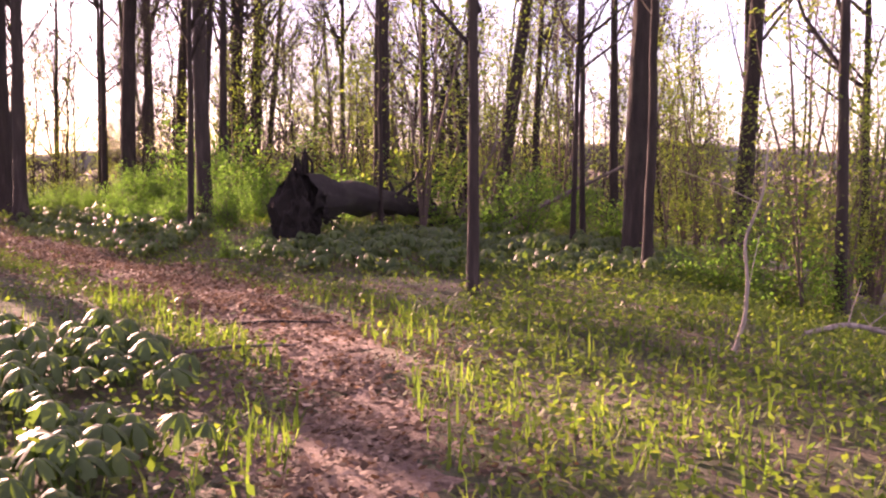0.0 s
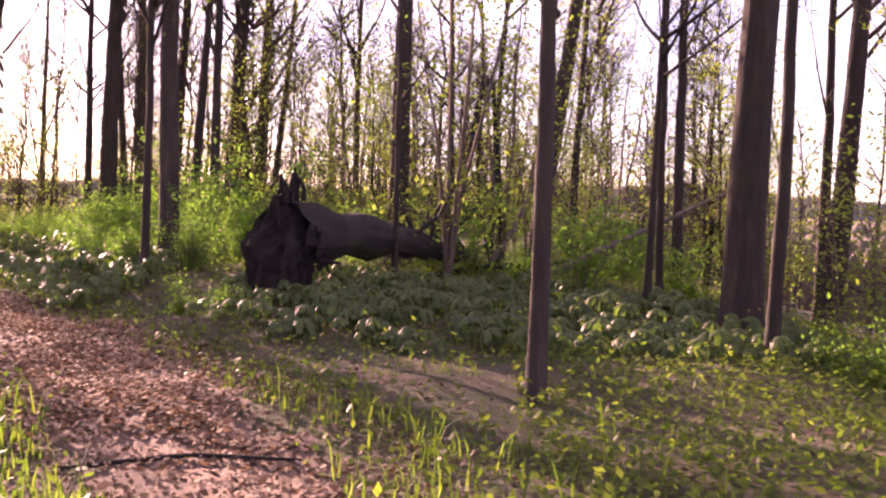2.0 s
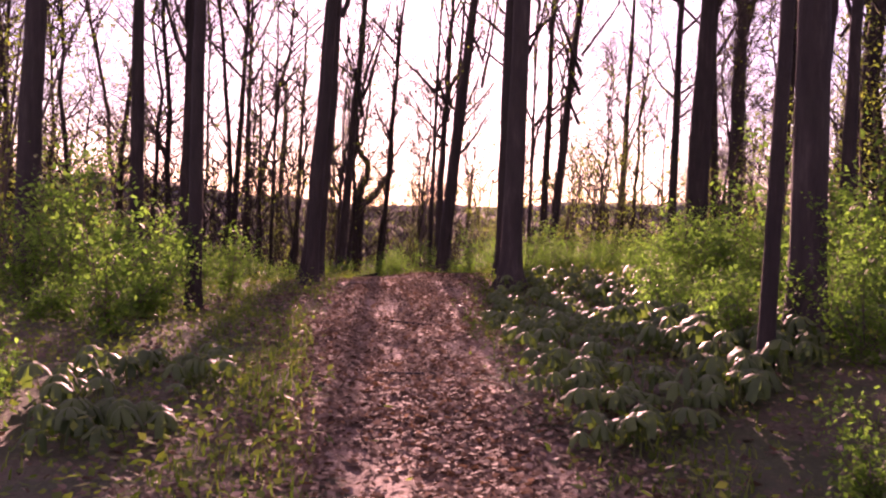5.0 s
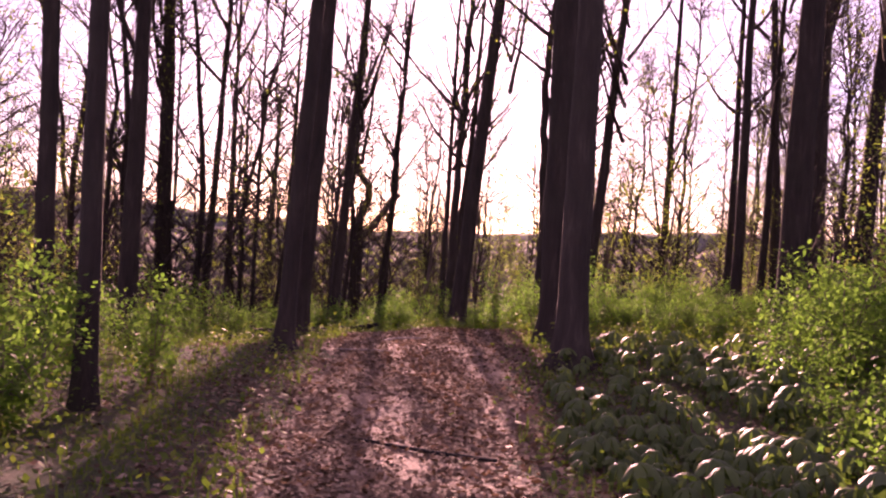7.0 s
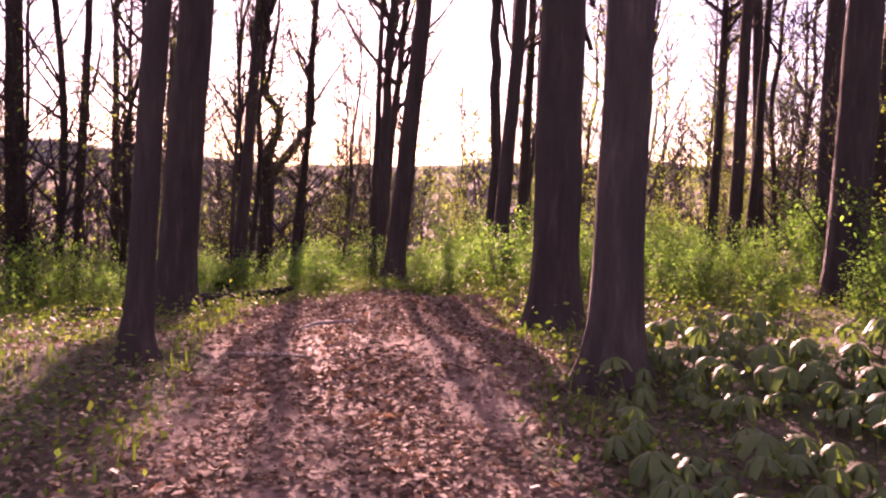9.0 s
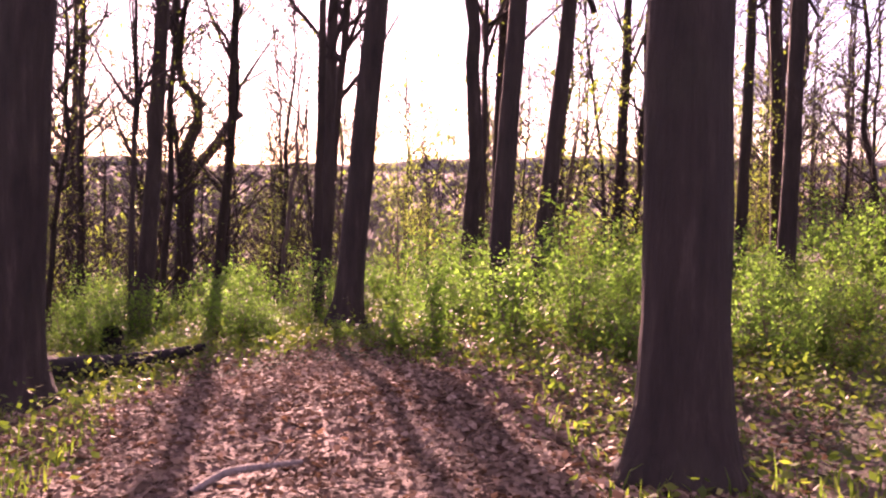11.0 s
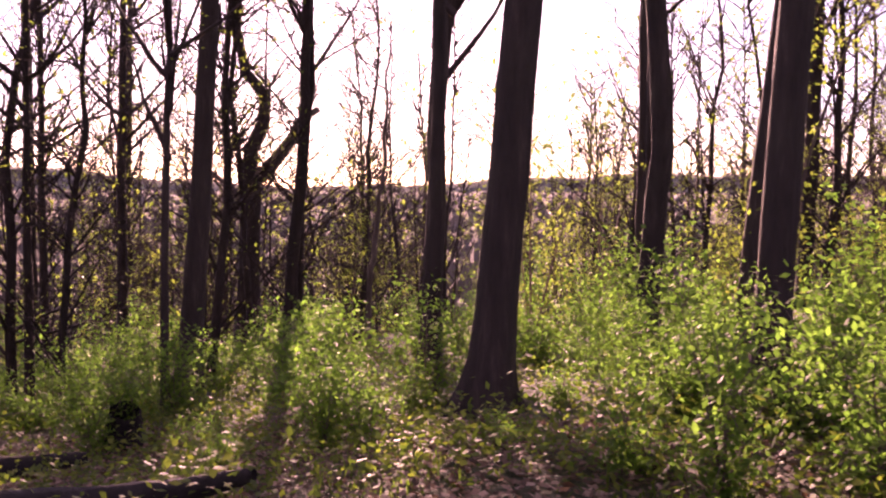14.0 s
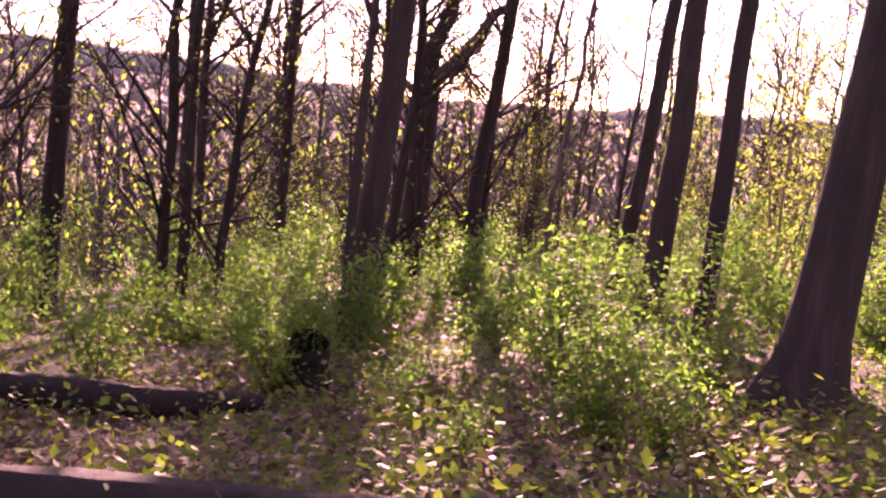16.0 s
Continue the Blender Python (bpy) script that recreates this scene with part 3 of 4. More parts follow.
for sx, sy, ss in ((4.1, 12.6, 1.0), (4.8, 13.0, 0.95), (3.6, 13.6, 1.05), (3.3, 14.1, 0.9), (4.2, 14.4, 1.1), (-18.9, 29.3, 0.7), (-19.8, 30.9, 0.8), (-20.9, 29.8, 0.8), (-19.0, 31.6, 0.6), (-21.6, 31.2, 0.9), (-20.4, 28.4, 0.7), (-18.2, 28.4, 0.5), (-22.4, 29.6, 0.9), (-3.2, 15.6, 0.7), (-2.75, 15.3, 0.55), (-12.9, 31.0, 0.7), (-12.2, 30.2, 0.65), (-12.2, 31.4, 0.7), (-15.3, 31.1, 0.4), (-16.9, 31.6, 0.6), (-17.6, 32.6, 0.9), (-14.4, 30.6, 0.75), (-13.9, 30.2, 0.7), (-17.2, 32.7, 0.8), (-17.8, 33.0, 0.85), (-13.3, 30.4, 0.75), (-12.6, 30.7, 0.8), (-19.6, 33.1, 0.9), (-20.4, 33.4, 1.0), (-18.5, 33.3, 0.8), (-19.9, 32.3, 0.8), (-20.8, 32.6, 1.0)):
    shrub_at(sx, sy, np.random.default_rng(int(abs(sx) * 10) + 99), ss * 0.8, ss * 0.85)
for sx, sy, ss in ((-7.0, 24.7, 0.75), (-6.5, 25.5, 0.95), (-7.7, 26.4, 0.8), (-6.4, 26.7, 1.4), (-8.2, 27.6, 0.85), (-5.2, 25.2, 1.4), (-7.0, 27.8, 1.1), (-4.3, 22.9, 1.2), (-3.7, 23.9, 1.3)):
    plant(SHRUBS[2 if ss > 1.25 else 0], sx, sy, ss, sx * 40, "shrub", "tall dense shrub with fresh green spring leaves", "undergrowth shrubs")
scatter(56, (-10, 12), (21, 48), 5.5, 6, sapling_at)
scatter(40, (-36, -12), (37, 60), 2.0, 7, lambda x, y, rng: sapling_at(x, y, rng, 0.45, 0.8))
scatter(22, (-34, -14), (18, 32), 4.0, 8, sapling_at, lambda x, y: x + 0.58 * y < -6)
scatter(14, (3.4, 13), (8, 22), 2.0, 9, sapling_at)


for sx, sy, kind, size in ((4.3, 12.4, 2, 0.9), (5.7, 14.6, 0, 0.8), (4.9, 17.0, 2, 1.0)):
    plant(SAPLINGS[kind], sx, sy, size, sx * 50, "sapling", "thin many-stemmed sapling with tiny yellow-green leaves", "understorey saplings")


# ---- bare slender trees on the slopes ----
def bare_forms(seed):
    """Trunk, crown of fine branches and a haze of buds, 11 m high."""
    rng = np.random.default_rng(seed)
    stem, crown, tips = Tubes(6), Tubes(3), []
    z = np.concatenate([[-0.4], np.linspace(0, 11, 12)])
    line = np.concatenate([np.cumsum(rng.normal(0, 0.085, (13, 2)), 0), z[:, None]], 1)
    stem.add(line, np.interp(z, [-0.4, 0, 11], [0.11, 0.085, 0.015]), 0.03, rng)
    for _ in range(40):
        k = rng.integers(2, 12)
        az, reach = rng.uniform(0, 2 * np.pi), rng.uniform(0.5, 1.0) * (2.5 - 0.13 * k)
        a = line[k] + [0, 0, rng.uniform(-0.5, 0.5)]
        rise = rng.uniform(0.5, 1.6)
        t = np.linspace(0, 1, 6)[:, None]
        limb = a + np.array([np.cos(az), np.sin(az), rise]) * reach * t + np.cumsum(rng.normal(0, 0.09, (6, 3)), 0) * t
        crown.add(limb, np.linspace(0.028, 0.006, 6))
        for _ in range(8):
            b = limb[rng.integers(1, 6)]
            e = b + rng.normal(0, 0.34, 3) + np.array([np.cos(az), np.sin(az), 1.0]) * 0.25
            m = (b + e) / 2 + rng.normal(0, 0.07, 3)
            crown.add([b, m, e], [0.009, 0.006, 0.0025])
            for _ in range(2):
                q = e + rng.normal(0, 0.2, 3) + [0, 0, 0.08]
                crown.add([m, (m + q) / 2 + rng.normal(0, 0.04, 3), q], [0.005, 0.004, 0.002])
            tips += [e, m]
    tips = np.array(tips)
    return stem.mesh("trunk", BARK), crown.mesh("crown", BARK), leaves_mesh("foliage", tips + rng.normal(0, 0.12, (len(tips), 3)), 0.045, SPRING, rng, 0.7, small=True)


BARE = [bare_forms(120 + i) for i in range(5)]


def bare_tree_at(x, y, rng, lo=0.6, hi=1.25):
    root = new("tree")
    s, w = rng.uniform(lo, hi), rng.uniform(0.7, 1.2)
    root.matrix_basis = pose(x, y, float(land(x, y)), rng.normal(0, 2.5), rng.normal(0, 2.5), rng.uniform(0, 360))
    tagged(root, "slender bare tree with fine twigs just coming into leaf", "tree", "slender trees on the slopes")
    form = BARE[rng.integers(0, 5)]
    for nm, m, wide in (("trunk", form[0], w), ("crown", form[1], 1), ("foliage", form[2], 1)):
        o = part(nm, m, root)
        o.matrix_basis = Matrix.Diagonal((s * wide, s * wide, s, 1))
        if nm != "trunk":
            o["kind"] = "stuff"


scatter(56, (-46, -14), (34, 70), 3.0, 61, lambda x, y, rng: bare_tree_at(x, y, rng, 0.5, 0.95), lambda x, y: 0.9 * -x + y > 53)
scatter(64, (-46, -17), (14, 36), 5.0, 62, bare_tree_at, lambda x, y: x + 0.5 * y < -6)
scatter(46, (-14, 14), (34, 72), 6.0, 63, bare_tree_at)
scatter(16, (6, 22), (8, 34), 5.0, 64, bare_tree_at)
scatter(22, (-40, -20), (26, 60), 6.0, 65, lambda x, y, rng: bare_tree_at(x, y, rng, 0.6, 1.0), lambda x, y: -x + 0.2 * y > 34)
scatter(24, (-20, 2), (42, 70), 6.0, 66, lambda x, y, rng: bare_tree_at(x, y, rng, 0.7, 1.2))


# ---- far woods and hills ----
def distant_treetops():
    """The closed treetops of the valley woods, from 70 m out, as one uneven canopy."""
    a = np.linspace(-1.0, 1.6, 380)
    r = np.concatenate([[70, 72], 74 * (880 / 74) ** np.linspace(0, 1, 120)])
    ga, gr = np.meshgrid(a, r)
    x, y = -9 - np.sin(ga) * gr, 22 + np.cos(ga) * gr
    rng = np.random.default_rng(14)
    z = land(x, y) + 7 + 2.2 * np.sin(x * 0.31) * np.sin(y * 0.27) + 1.3 * np.sin(x * 0.9 + y * 0.4) * np.sin(y * 0.8) + rng.normal(0, 0.9, x.shape)
    z[0] = land(x[0], y[0]) - 0.3
    z = np.maximum(z, np.where(gr > 90, np.minimum(-9 + (gr - 90) * 0.03, -2.0), -99) + rng.normal(0, 1.2, x.shape))
    z = np.minimum(z, -0.5 + gr * 0.004 + rng.normal(0, 0.7, x.shape))
    n = len(a)
    i, j = np.meshgrid(np.arange(len(r) - 1), np.arange(n - 1), indexing="ij")
    f = np.stack([i * n + j, i * n + j + 1, (i + 1) * n + j + 1, (i + 1) * n + j], -1).reshape(-1, 4)
    tagged(new("valley_woods", mesh_of("valley_woods", np.stack([x, y, z], -1).reshape(-1, 3), f, HAZY_TREETOPS)), "hazy brown-green treetops of woods in the valley", "woods", kind="stuff")


distant_treetops()


def far_woods():
    rng = np.random.default_rng(77)
    forms = []
    for k in range(4):
        t = Tubes(3)
        z = np.linspace(-1, 14, 7)
        trunk = np.concatenate([np.cumsum(rng.normal(0, 0.14, (7, 2)), 0), z[:, None]], 1)
        t.add(trunk, np.linspace(0.15, 0.02, 7))
        tips = []
        for _ in range(26):
            a = trunk[rng.integers(1, 6)] + [0, 0, rng.uniform(-1, 1.5)]
            e = a + np.array([rng.normal(0, 1.3), rng.normal(0, 1.3), rng.uniform(0.8, 3.0)])
            t.add([a, (a + e) / 2 + rng.normal(0, 0.2, 3), e], [0.045, 0.028, 0.01])
            tips += [e, (a + e) / 2]
            for _ in range(3):
                e2 = e + rng.normal(0, 0.8, 3) + [0, 0, 0.3]
                t.add([(a + 2 * e) / 3, e2], [0.016, 0.006])
                tips.append(e2)
        forms.append((np.concatenate(t.v), np.concatenate(t.f), np.array(tips)))
    v, f, leaf, n, canopy = [], [], [], 0, []
    for _ in range(340):
        a = rng.uniform(-0.75, 1.3)          # bearing to the left of +y
        r = 44 + 80 * rng.random() ** 1.2
        x, y = -9 - np.sin(a) * r, 22 + np.cos(a) * r
        fv, ff, tips = forms[rng.integers(0, 4)]
        s, q = rng.uniform(0.55, 1.1), rng.uniform(0, 6.3)
        m = np.array([[np.cos(q), -np.sin(q), 0], [np.sin(q), np.cos(q), 0], [0, 0, 1]]) * s
        base = np.array([x, y, float(land(x, y))])
        v.append(fv @ m.T + base)
        f.append(ff + n)
        n += len(fv)
        leaf.append(tips @ m.T + base + rng.normal(0, 0.4, (len(tips), 3)))
    for _ in range(520):
        a, r = rng.uniform(-0.8, 1.35), 90 + 260 * rng.random() ** 0.8
        x, y = -9 - np.sin(a) * r, 22 + np.cos(a) * r
        top = float(land(x, y)) + rng.uniform(7, 12)
        k = 70
        canopy.append(np.array([x, y, top]) + rng.normal(0, 1, (k, 3)) * [2.8, 2.8, 2.6])
    root = new("far_woods")
    tagged(root, "distant bare woods with a haze of new leaves on the slopes", "woods", kind="stuff")
    part("trunks", mesh_of("trunks", np.concatenate(v), np.concatenate(f), BARK_GREY), root)
    part("foliage", leaves_mesh("foliage", np.concatenate(leaf), 0.17, SPRING, rng, 0.7, small=True), root)
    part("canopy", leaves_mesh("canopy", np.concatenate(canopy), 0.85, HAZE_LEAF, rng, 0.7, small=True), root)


far_woods()


def far_hills():
    a = np.linspace(-1.7, 2.0, 260)
    for k, (dist, height, seed) in enumerate(((900, 14, 2),)):
        crest = height + 7 * np.sin(a * 5 + seed) + 4 * np.sin(a * 11 + 2 * seed) + 1.2 * np.sin(a * 47) + 0.8 * np.sin(a * 113 + seed)
        rows = [(dist - 150, np.full(len(a), -40.0)), (dist - 70, crest * 0.5 - 14), (dist - 15, crest * 0.9 - 1), (dist, crest), (dist + 60, crest * 0.6 - 10), (dist + 140, np.full(len(a), -40.0))]
        v = np.stack([np.stack([-9 - np.sin(a) * r, 22 + np.cos(a) * r, z], 1) for r, z in rows]).reshape(-1, 3)
        n = len(a)
        i, j = np.meshgrid(np.arange(len(rows) - 1), np.arange(n - 1), indexing="ij")
        f = np.stack([i * n + j, i * n + j + 1, (i + 1) * n + j + 1, (i + 1) * n + j], -1).reshape(-1, 4)
        tagged(new("backdrop", mesh_of("hill", v, f, HILL, True)), "long wooded hill on the hazy horizon", "hill", kind="structure")


far_hills()


# ---- the uprooted tree ----
def uprooted_tree():
    rng = np.random.default_rng(8)
    root = new("fallen_tree")
    bx, by = -2.15, 16.5
    zb = float(land(bx, by))
    root.matrix_basis = pose(bx, by, zb)
    tagged(root, "uprooted fallen tree with an upended dark root plate", "fallen tree")
    way = np.array([1.25, 4.4, 0]) / np.hypot(1.25, 4.4)      # the log's way from its roots
    side = np.array([way[1], -way[0], 0])
    bm = bmesh.new()
    bmesh.ops.create_icosphere(bm, subdivisions=5, radius=1)
    for v in bm.verts:
        p = v.co.copy()
        n1 = noise.noise(p * 1.7) * 0.34 + noise.noise(p * 4.3) * 0.30 + noise.noise(p * 9) * 0.16 + noise.noise(p * 21) * 0.07
        q = p * (1 + n1)
        zz = 0.47 + q.z * 0.86
        w = float(np.interp(zz, [-0.45, -0.05, 0.35, 0.7, 0.95, 1.1, 1.35], [0.28, 0.32, 0.40, 0.43, 0.30, 0.19, 0.22]))
        loc = side * (q.x * w) + way * (q.y * 0.33) 
        v.co = (loc[0] - side[0] * 0.1, loc[1] - side[1] * 0.1, zz)
    me = bpy.data.meshes.new("root_plate")
    bm.to_mesh(me)
    bm.free()
    me.materials.append(SOIL)
    part("root_plate", me, root, "upended root plate caked in black soil")
    t = Tubes(16)
    s = np.linspace(0, 1, 16)
    length = 7.8
    line = way[None] * (s * length - 0.25)[:, None] + np.stack([0.05 * np.sin(s * 6), 0 * s, 0.78 - 0.50 * s + 0.08 * np.sin(s * 4)], 1)
    t.add(line, 0.34 - 0.22 * s + 0.03 * np.sin(s * 23), 0.09, rng)
    part("log", t.mesh("log", DARK_LOG), root, "dark trunk lying aslant")
    for i in range(12):
        r = Tubes(6)
        a = rng.uniform(-0.6, 3.7)
        o = side * np.cos(a) * 0.35 + np.array([0, 0, 0.5 + 0.4 * np.sin(a)])
        e = side * np.cos(a) * rng.uniform(0.42, 0.62) + np.array([0, 0, 0.5 + rng.uniform(0.4, 0.75) * np.sin(a)]) - way * rng.uniform(-0.1, 0.3)
        m = (o + e) / 2 + rng.normal(0, 0.07, 3)
        r.add([o, m, e, e + rng.normal(0, 0.1, 3)], [0.05, 0.03, 0.014, 0.005], 0.05, rng)
        part("root", r.mesh("root", SOIL), root)
    for x0, bend in ((-0.05, 0.05), (0.12, -0.09)):
        r = Tubes(6)
        o = side * x0 + np.array([0, 0, 1.15])
        r.add([o, o + [0, 0, 0.16], o + side * bend + [0, 0, 0.30], o + side * bend * 2.4 + [0, 0, 0.33]], [0.035, 0.022, 0.014, 0.006], 0.05, rng)
        part("root", r.mesh("root", SOIL), root)
    for i in range(10):
        b = Tubes(5)
        k = rng.uniform(0.45, 0.98)
        o = way * k * length + np.array([0, 0, 0.86 - 0.6 * k])
        e = o + side * rng.normal(0, 0.9) + way * rng.uniform(0.2, 1.2) + np.array([0, 0, rng.uniform(0.3, 1.3)])
        b.add([o, (o + e) / 2 + rng.normal(0, 0.1, 3), e], [0.05, 0.03, 0.01], 0.05, rng)
        part("branch", b.mesh("branch", DARK_LOG), root)


uprooted_tree()


def dead_branch(name, points, radii, label, mat=None, twigs=0, seed=1):
    """Fallen or arching dead wood through the given places (x, y, height above the ground)."""
    rng = np.random.default_rng(seed)
    p = np.array([(x, y, float(land(x, y)) + h) for x, y, h in points])
    root = new(name)
    root.matrix_basis = pose(*p[0])
    tagged(root, label, "dead wood", "fallen dead wood")
    k = np.linspace(0, len(p) - 1, len(p) * 5)
    line = np.stack([np.interp(k, range(len(p)), p[:, i]) for i in range(3)], 1)
    for _ in range(2):
        line[1:-1] = (line[:-2] + line[1:-1] * 2 + line[2:]) / 4
    t = Tubes(10)
    t.add(line - p[0], np.interp(k, range(len(p)), radii), 0.05, rng)
    part("stem", t.mesh("stem", mat or DEADWOOD), root)
    for i in range(twigs):
        a = line[rng.integers(3, len(line) - 1)] - p[0]
        e = a + rng.normal(0, 0.35, 3) + [0, 0, 0.12]
        b = Tubes(4)
        b.add([a, (a + e) / 2 + rng.normal(0, 0.04, 3), e], [max(radii) * 0.3, max(radii) * 0.18, 0.004])
        part("twig", b.mesh("twig", mat or DEADWOOD), root)


dead_branch("bent_sapling", [(0.55, 24.0, -0.05), (0.5, 23.95, 1.5), (0.35, 23.85, 3.2), (0.26, 23.8, 3.7), (0.05, 23.75, 3.2), (-0.15, 23.7, 1.8), (-0.3, 23.7, 0.6)], [0.07, 0.065, 0.05, 0.045, 0.045, 0.04, 0.03], "dead sapling bent over into a tall arch", DARK_LOG, 4, 2)
dead_branch("fallen_branch", [(0.9, 20.5, 0.05), (2.0, 21.2, 0.6), (3.6, 22.4, 1.6), (4.6, 23.2, 2.2)], [0.06, 0.05, 0.035, 0.015], "leaning dead branch with bare twigs", None, 6, 3)
dead_branch("fallen_branch", [(0.2, 22.6, 0.05), (0.8, 23.0, 1.0), (1.3, 23.6, 2.2)], [0.06, 0.05, 0.02], "leaning dead branch with bare twigs", None, 5, 4)
dead_branch("fallen_branch", [(-0.6, 22.5, 0.05), (0.5, 22.4, 0.25), (1.6, 22.2, 0.4)], [0.08, 0.06, 0.03], "dead branch lying in undergrowth", DARK_LOG, 6, 5)
dead_branch("fallen_log", [(-18.1, 28.8, 0.1), (-17.15, 29.2, 0.1), (-16.5, 29.5, 0.1), (-15.96, 29.65, 0.18)], [0.15, 0.13, 0.09, 0.03], "dark log shape across the trail's end", DARK_LOG, 0, 6)
# this thin dark log stands in for a band of shadow and root
dead_branch("fallen_log", [(-18.3, 28.1, 0.05), (-17.3, 28.2, 0.05), (-16.4, 28.3, 0.04), (-15.4, 28.55, 0.03)], [0.1, 0.085, 0.055, 0.02], "dark log shape across the trail's end", DARK_LOG, 0, 7)
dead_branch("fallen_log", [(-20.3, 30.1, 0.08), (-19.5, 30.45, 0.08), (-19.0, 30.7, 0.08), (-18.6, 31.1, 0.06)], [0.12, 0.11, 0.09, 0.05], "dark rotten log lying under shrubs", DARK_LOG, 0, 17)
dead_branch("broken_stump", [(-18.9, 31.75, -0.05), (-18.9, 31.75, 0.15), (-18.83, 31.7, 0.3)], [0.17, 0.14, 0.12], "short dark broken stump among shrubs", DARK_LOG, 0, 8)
dead_branch("stick", [(-12.92, 25.5, 0.02), (-12.95, 25.8, 0.04), (-12.7, 26.05, 0.04)], [0.018, 0.02, 0.012], "bleached stick lying on the footpath", PALEWOOD, 1, 9)
dead_branch("stick", [(-11.9, 24.2, 0.02), (-12.2, 24.25, 0.02), (-12.6, 24.15, 0.02)], [0.012, 0.014, 0.008], "bleached stick lying on the footpath", PALEWOOD, 0, 10)
dead_branch("stick", [(-2.1, 9.3, 0.02), (-1.6, 9.75, 0.025), (-1.0, 9.8, 0.02)], [0.012, 0.014, 0.008], "brown stick lying on the footpath", DARK_LOG, 0, 11)
dead_branch("stick", [(-1.9, 7.3, 0.03), (-1.55, 7.6, 0.07), (-1.1, 7.9, 0.03)], [0.014, 0.015, 0.008], "brown stick lying beside the footpath", None, 1, 12)
dead_branch("stick", [(-6.2, 17.2, 0.02), (-6.6, 17.0, 0.03), (-7.0, 16.9, 0.02)], [0.012, 0.014, 0.008], "brown stick lying on the footpath", DARK_LOG, 0, 13)
dead_branch("stick", [(-8.4, 20.4, 0.02), (-8.8, 20.3, 0.03), (-9.5, 20.2, 0.02)], [0.012, 0.014, 0.008], "brown stick lying on the footpath", DARK_LOG, 0, 14)
dead_branch("bare_sapling", [(2.19, 7.83, -0.03), (2.28, 7.83, 0.25), (2.3, 7.85, 0.55), (2.27, 7.87, 0.85), (2.42, 7.9, 1.2), (2.45, 7.9, 1.7)], [0.018, 0.016, 0.014, 0.012, 0.009, 0.004], "thin pale bare sapling with a crooked stem", PALEWOOD, 4, 15)
dead_branch("fallen_branch", [(3.1, 8.9, 0.04), (3.6, 9.2, 0.22), (4.3, 9.5, 0.15), (4.9, 9.6, 0.05)], [0.02, 0.025, 0.02, 0.01], "pale dead branches lying in the grass", PALEWOOD, 5, 16)


# ---- mayapples: umbrella leaves on short stalks ----
def mayapple(seed):
    rng = np.random.default_rng(seed)
    root = new("mayapple")
    root.matrix_basis = pose(0, 0, 0)
    tagged(root, "mayapple with drooping umbrella-like lobed leaves", "plant", "mayapples on the woodland floor")
    h = rng.uniform(0.14, 0.33)
    st = Tubes(5)
    heads = [(rng.uniform(-0.06, 0.06), rng.uniform(-0.06, 0.06), h)]
    if seed % 2:
        heads.append((heads[0][0] + 0.16, heads[0][1] + rng.uniform(-0.1, 0.1), h * 0.86))
    for hx, hy, hz in heads:
        st.add([(0, 0, -0.05), (hx * 0.3, hy * 0.3, hz * 0.6), (hx, hy, hz)], [0.006, 0.005, 0.004])
    part("stalk", st.mesh("stalk", STALK), root)
    for hx, hy, hz in heads:
        v, f = [], []
        turn, lobes = rng.uniform(0, 6.3), 6
        rad = rng.uniform(0.08, 0.125)
        for i in range(lobes):
            a = turn + i * 2 * np.pi / lobes
            drop = rng.uniform(0.5, 1.7)
            n0 = len(v)
            for rr, half, dz in ((0.0, 0.0, 0.0), (0.45, 0.46, -0.012), (0.78, 0.42, -0.045), (1.0, 0.22, -0.095 * drop)):
                for sgn in (-1, 0, 1):
                    w = half * sgn
                    v.append((hx + rad * rr * np.cos(a + w), hy + rad * rr * np.sin(a + w), hz + dz - (0.012 if sgn else 0.0) * rr))
            for k in range(3):
                for j in range(2):
                    f.append((n0 + k * 3 + j, n0 + k * 3 + j + 1, n0 + k * 3 + 4 + j, n0 + k * 3 + 3 + j))
        part("leaf", mesh_of("leaf", v, f, UMBRELLA, True), root)
    return root


MAYAPPLES = [mayapple(60 + i) for i in range(5)]


def clumpy(x, y, s, seed):
    return np.sin(x * s + seed) * np.sin(y * s * 1.13 + 2 * seed) + 0.6 * np.sin(x * s * 2.7 + y * s * 1.9 + seed)


def in_patch(x, y):
    """Where the mayapples grow: patches beside the trail."""
    d = off_trail(x, y)
    a = np.hypot((x + 2.0) / 1.75, (y - 5.4) / 2.7) < 1.0                       # left of the first bend
    b = np.hypot((x - 0.6) / 3.6, (y - 16.2) / 3.0) < 1.0                      # before the uprooted tree
    c = (np.hypot((x + 6.3) / 2.4, (y - 19.0) / 5.2) < 1.0)                    # right bank
    e = np.hypot((x + 8.7) / 1.6, (y - 23.2) / 3.0) < 1.0
    ragged = clumpy(x, y, 2.3, 3) + 0.5 * clumpy(x, y, 6.1, 5) > -0.3
    return (d > 1.25) & (a | b | c | e) & ragged


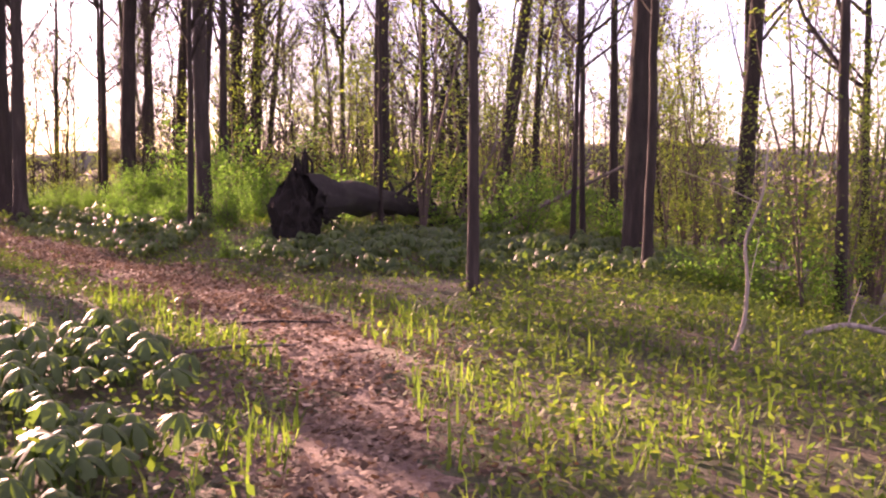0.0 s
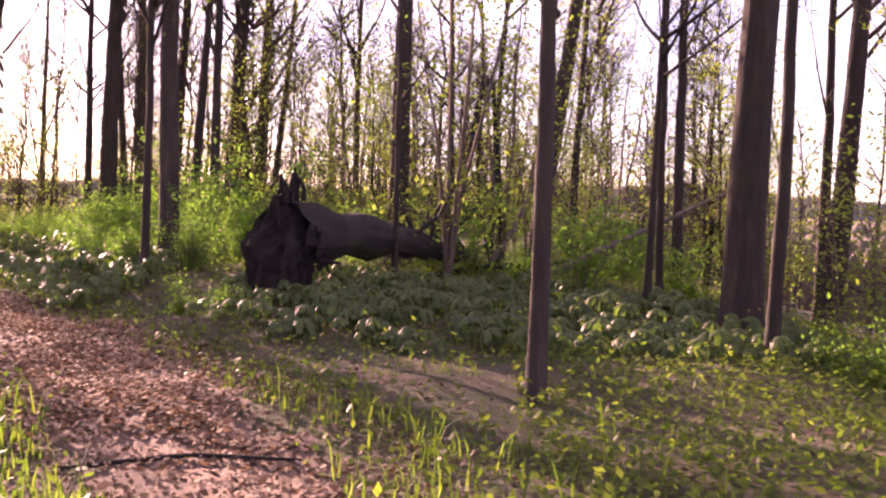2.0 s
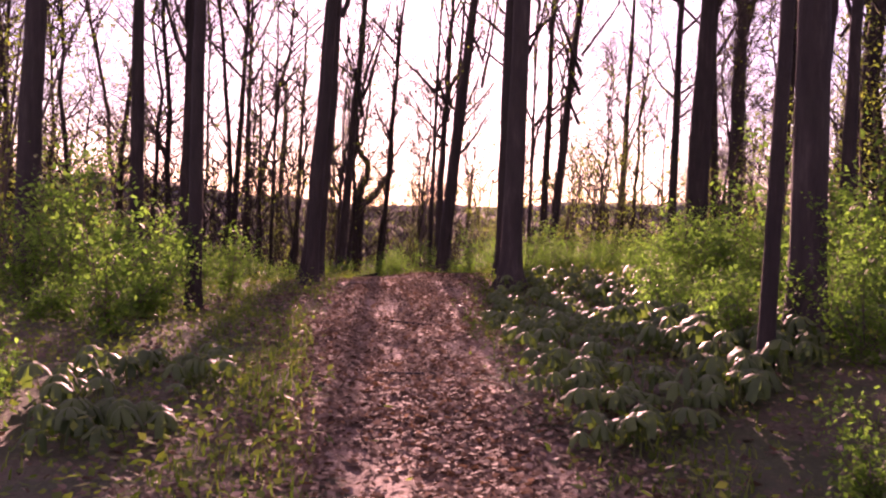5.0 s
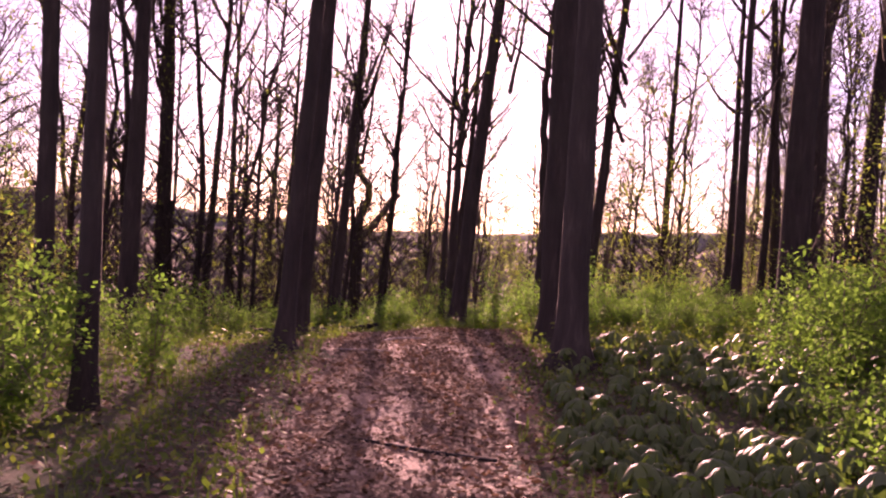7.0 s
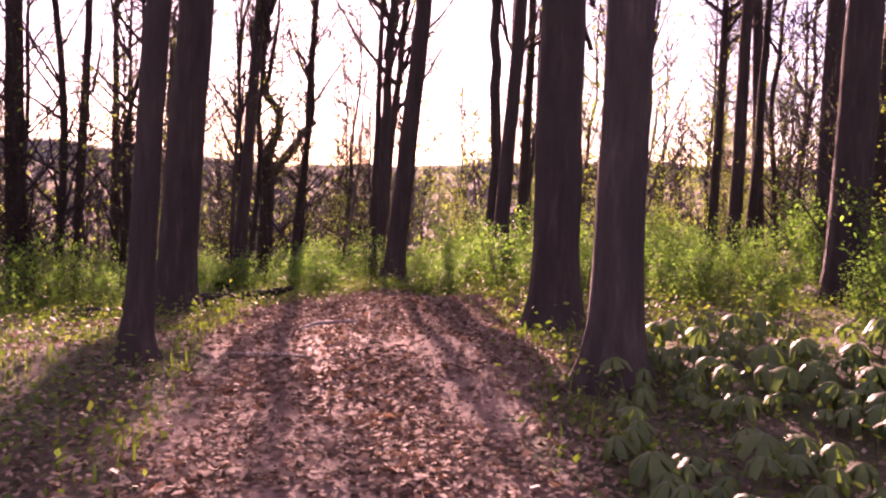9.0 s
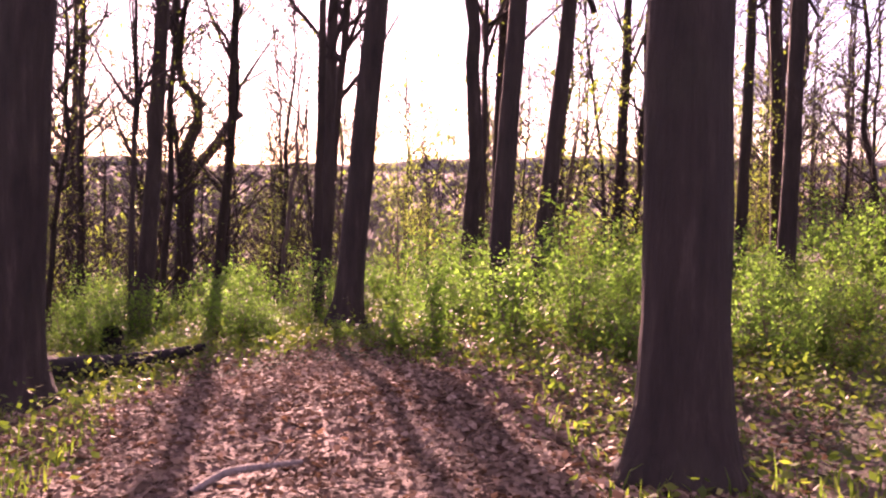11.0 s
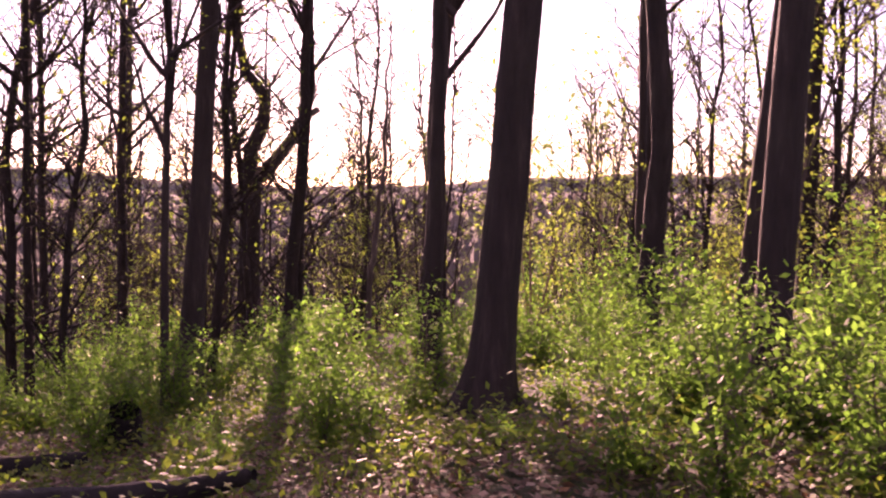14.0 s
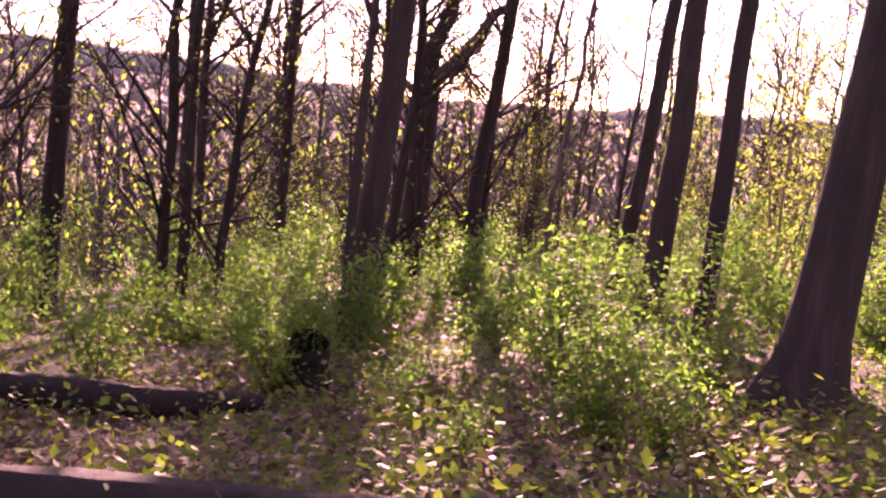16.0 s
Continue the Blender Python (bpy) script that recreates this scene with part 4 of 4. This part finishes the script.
def plant_mayapples():
    rng = np.random.default_rng(21)
    xs, ys = rng.uniform(-12, 4, 60000), rng.uniform(2.5, 27, 60000)
    ok = in_patch(xs, ys)
    xs, ys = xs[ok], ys[ok]
    keep, cell = [], {}
    for i in range(len(xs)):
        key = (int(xs[i] // 0.2), int(ys[i] // 0.2))
        if key not in cell and clear_of(xs[i], ys[i], 0.05):
            cell[key] = 1
            keep.append(i)
        if len(keep) >= 2600:
            break
    xs, ys = xs[keep], ys[keep]
    near = np.zeros(len(xs), bool)
    order = np.argsort(off_trail(xs, ys))
    near[order[:285]] = True
    first = list(MAYAPPLES)
    stalk_v, stalk_f, leaf_v, leaf_f, ns, nl = [], [], [], [], 0, 0
    forms = []
    for m in MAYAPPLES:
        forms.append([(c.name.split(".")[0], np.array([v.co for v in c.data.vertices]), np.array([list(p.vertices) for p in c.data.polygons])) for c in m.children])
    for i in range(len(xs)):
        z, turn, s, k = float(land(xs[i], ys[i])), rng.uniform(0, 360), rng.uniform(0.6, 1.1), rng.integers(0, 5)
        m = pose(xs[i], ys[i], z, rng.normal(0, 11), rng.normal(0, 11), turn) @ Matrix.Diagonal((s, s, s, 1))
        if near[i]:
            if first:
                first.pop().matrix_basis = m
            else:
                copy_thing(MAYAPPLES[k], m)
            continue
        mm = np.array(m)
        for nm, v, f in forms[k]:
            w = v @ mm[:3, :3].T + mm[:3, 3]
            if nm == "stalk":
                stalk_v.append(w), stalk_f.append(f + ns)
                ns += len(v)
            else:
                leaf_v.append(w), leaf_f.append(f + nl)
                nl += len(v)
    root = new("mayapple_carpet")
    tagged(root, "dense carpet of mayapples under the trees", "plants", kind="stuff")
    part("stalks", mesh_of("stalks", np.concatenate(stalk_v), np.concatenate(stalk_f), STALK), root)
    part("leaves", mesh_of("leaves", np.concatenate(leaf_v), np.concatenate(leaf_f), UMBRELLA, True), root)


plant_mayapples()


# ---- grass, herbs and dead leaves ----
def strewn(n, rng, xr, yr):
    return rng.uniform(*xr, n), rng.uniform(*yr, n)


def grass():
    rng = np.random.default_rng(90)
    x, y = strewn(520000, rng, (-20, 6), (-2, 32))
    d = off_trail(x, y)
    want = np.where(d < 0.9, 0.0, np.where(d < 2.0, 0.95, 0.2)) * np.clip(0.45 + 0.6 * clumpy(x, y, 1.7, 1), 0.03, 1)
    right_lawn = (np.hypot((x - 2.2) / 2.4, (y - 6.0) / 3.6) < 1)
    want = np.where(right_lawn & (d > 1.0), 0.4 * np.clip(0.6 + 0.6 * clumpy(x, y, 2.2, 2), 0.08, 1), want)
    k = rng.random(len(x)) < want * 0.55
    x, y, d = x[k], y[k], d[k]
    n = len(x)
    h = rng.uniform(0.06, 0.2, n) * np.where(rng.random(n) < 0.12, 1.7, 1) * np.where(y > 11, 0.6, 1)
    yaw, lean = rng.uniform(0, 6.3, n), rng.uniform(0.1, 0.75, n)
    w = rng.uniform(0.004, 0.009, n)
    z = land(x, y) - 0.02
    dx, dy = np.cos(yaw), np.sin(yaw)
    p0 = np.stack([x - dy * w, y + dx * w, z], 1)
    p1 = np.stack([x + dy * w, y - dx * w, z], 1)
    mx, my, mz = x + dx * h * lean * 0.35, y + dy * h * lean * 0.35, z + h * 0.62
    p2 = np.stack([mx + dy * w * 0.8, my - dx * w * 0.8, mz], 1)
    p3 = np.stack([mx - dy * w * 0.8, my + dx * w * 0.8, mz], 1)
    tx, ty, tz = x + dx * h * lean, y + dy * h * lean, z + h * (1.0 - 0.25 * lean)
    p4 = np.stack([tx + dy * 0.001, ty, tz], 1)
    p5 = np.stack([tx - dy * 0.001, ty, tz], 1)
    v = np.stack([p0, p1, p2, p3, p4, p5], 1).reshape(-1, 3)
    f = (np.arange(n) * 6)[:, None, None] + np.array([[0, 1, 2, 3], [3, 2, 4, 5]])[None]
    tagged(new("grass", mesh_of("grass", v, f.reshape(-1, 4), GRASS)), "fresh green grass tufts along the footpath", "grass", kind="stuff")


def herbs():
    rng = np.random.default_rng(91)
    x, y = strewn(400000, rng, (-24, 8), (-2, 36))
    d = off_trail(x, y)
    want = np.clip(0.66 + 0.5 * clumpy(x, y, 0.9, 4) + 0.3 * clumpy(x, y, 3.1, 6), 0.05, 1) * np.where(d < 0.72, 0.003, np.where(d < 1.0, 0.13, np.where(d < 1.5, 0.6, 0.9)))
    k = rng.random(len(x)) < want * 0.85
    x3, y3 = rng.uniform(-18, -9.5, 12000), rng.uniform(26.5, 32, 12000)      # thick at the trail's end
    k3 = (off_trail(x3, y3) > 1.0) & (clumpy(x3, y3, 1.3, 5) > -0.25)
    x4, y4 = rng.uniform(0.2, 6, 24000), rng.uniform(2.5, 14, 24000)          # green sward inside the first bend
    k4 = (off_trail(x4, y4) > 1.2) & (clumpy(x4, y4, 1.9, 2) > -0.5)
    x5, y5 = rng.uniform(-29, -8, 60000), rng.uniform(29, 43, 60000)          # down the far slope
    k5 = (off_trail(x5, y5) > 1.2) & (clumpy(x5, y5, 1.1, 3) > -0.5)
    x, y = np.concatenate([x[k], x3[k3], x4[k4], x5[k5]]), np.concatenate([y[k], y3[k3], y4[k4], y5[k5]])
    c = np.stack([x, y, land(x, y) + rng.gamma(2.0, 0.045, len(x))], 1)
    tagged(new("herbs", leaves_mesh("herbs", c, 0.036, HERB, rng, 0.45, 0.1, 1.5, True)), "low green herbs covering the woodland floor", "plants", kind="stuff")


def dead_leaves():
    rng = np.random.default_rng(92)
    k = rng.integers(20, len(TMID), 250000)
    off = rng.normal(0, 0.95, len(k)) * TWIDE[k]
    x, y = TMID[k, 0] + TSIDE[k, 0] * off, TMID[k, 1] + TSIDE[k, 1] * off
    x, y = x + rng.normal(0, 0.1, len(k)), y + rng.normal(0, 0.1, len(k))
    want = np.clip(0.62 + 0.4 * clumpy(x, y, 2.1, 7) + 0.25 * clumpy(x, y, 7.3, 2), 0.12, 1) * np.where((np.abs(off) < 0.7) & (y < 10), 0.22, 0.9)
    x2, y2 = strewn(60000, rng, (-22, 6), (-2, 34))
    x3, y3 = strewn(45000, rng, (-20, -10.5), (26, 32.5))
    keep = rng.random(len(x)) < want
    x, y = np.concatenate([x[keep], x2, x3]), np.concatenate([y[keep], y2, y3])
    c = np.stack([x, y, land(x, y) + rng.uniform(0.006, 0.035, len(x))], 1)
    tagged(new("leaf_litter", leaves_mesh("leaf_litter", c, 0.029 * rng.uniform(0.5, 1.5, len(x)), DRY, rng, 0.3, 0.0, 1.5, True)), "brown and pale curled dead leaves on the ground", "leaf litter", kind="stuff")


grass()
herbs()
dead_leaves()
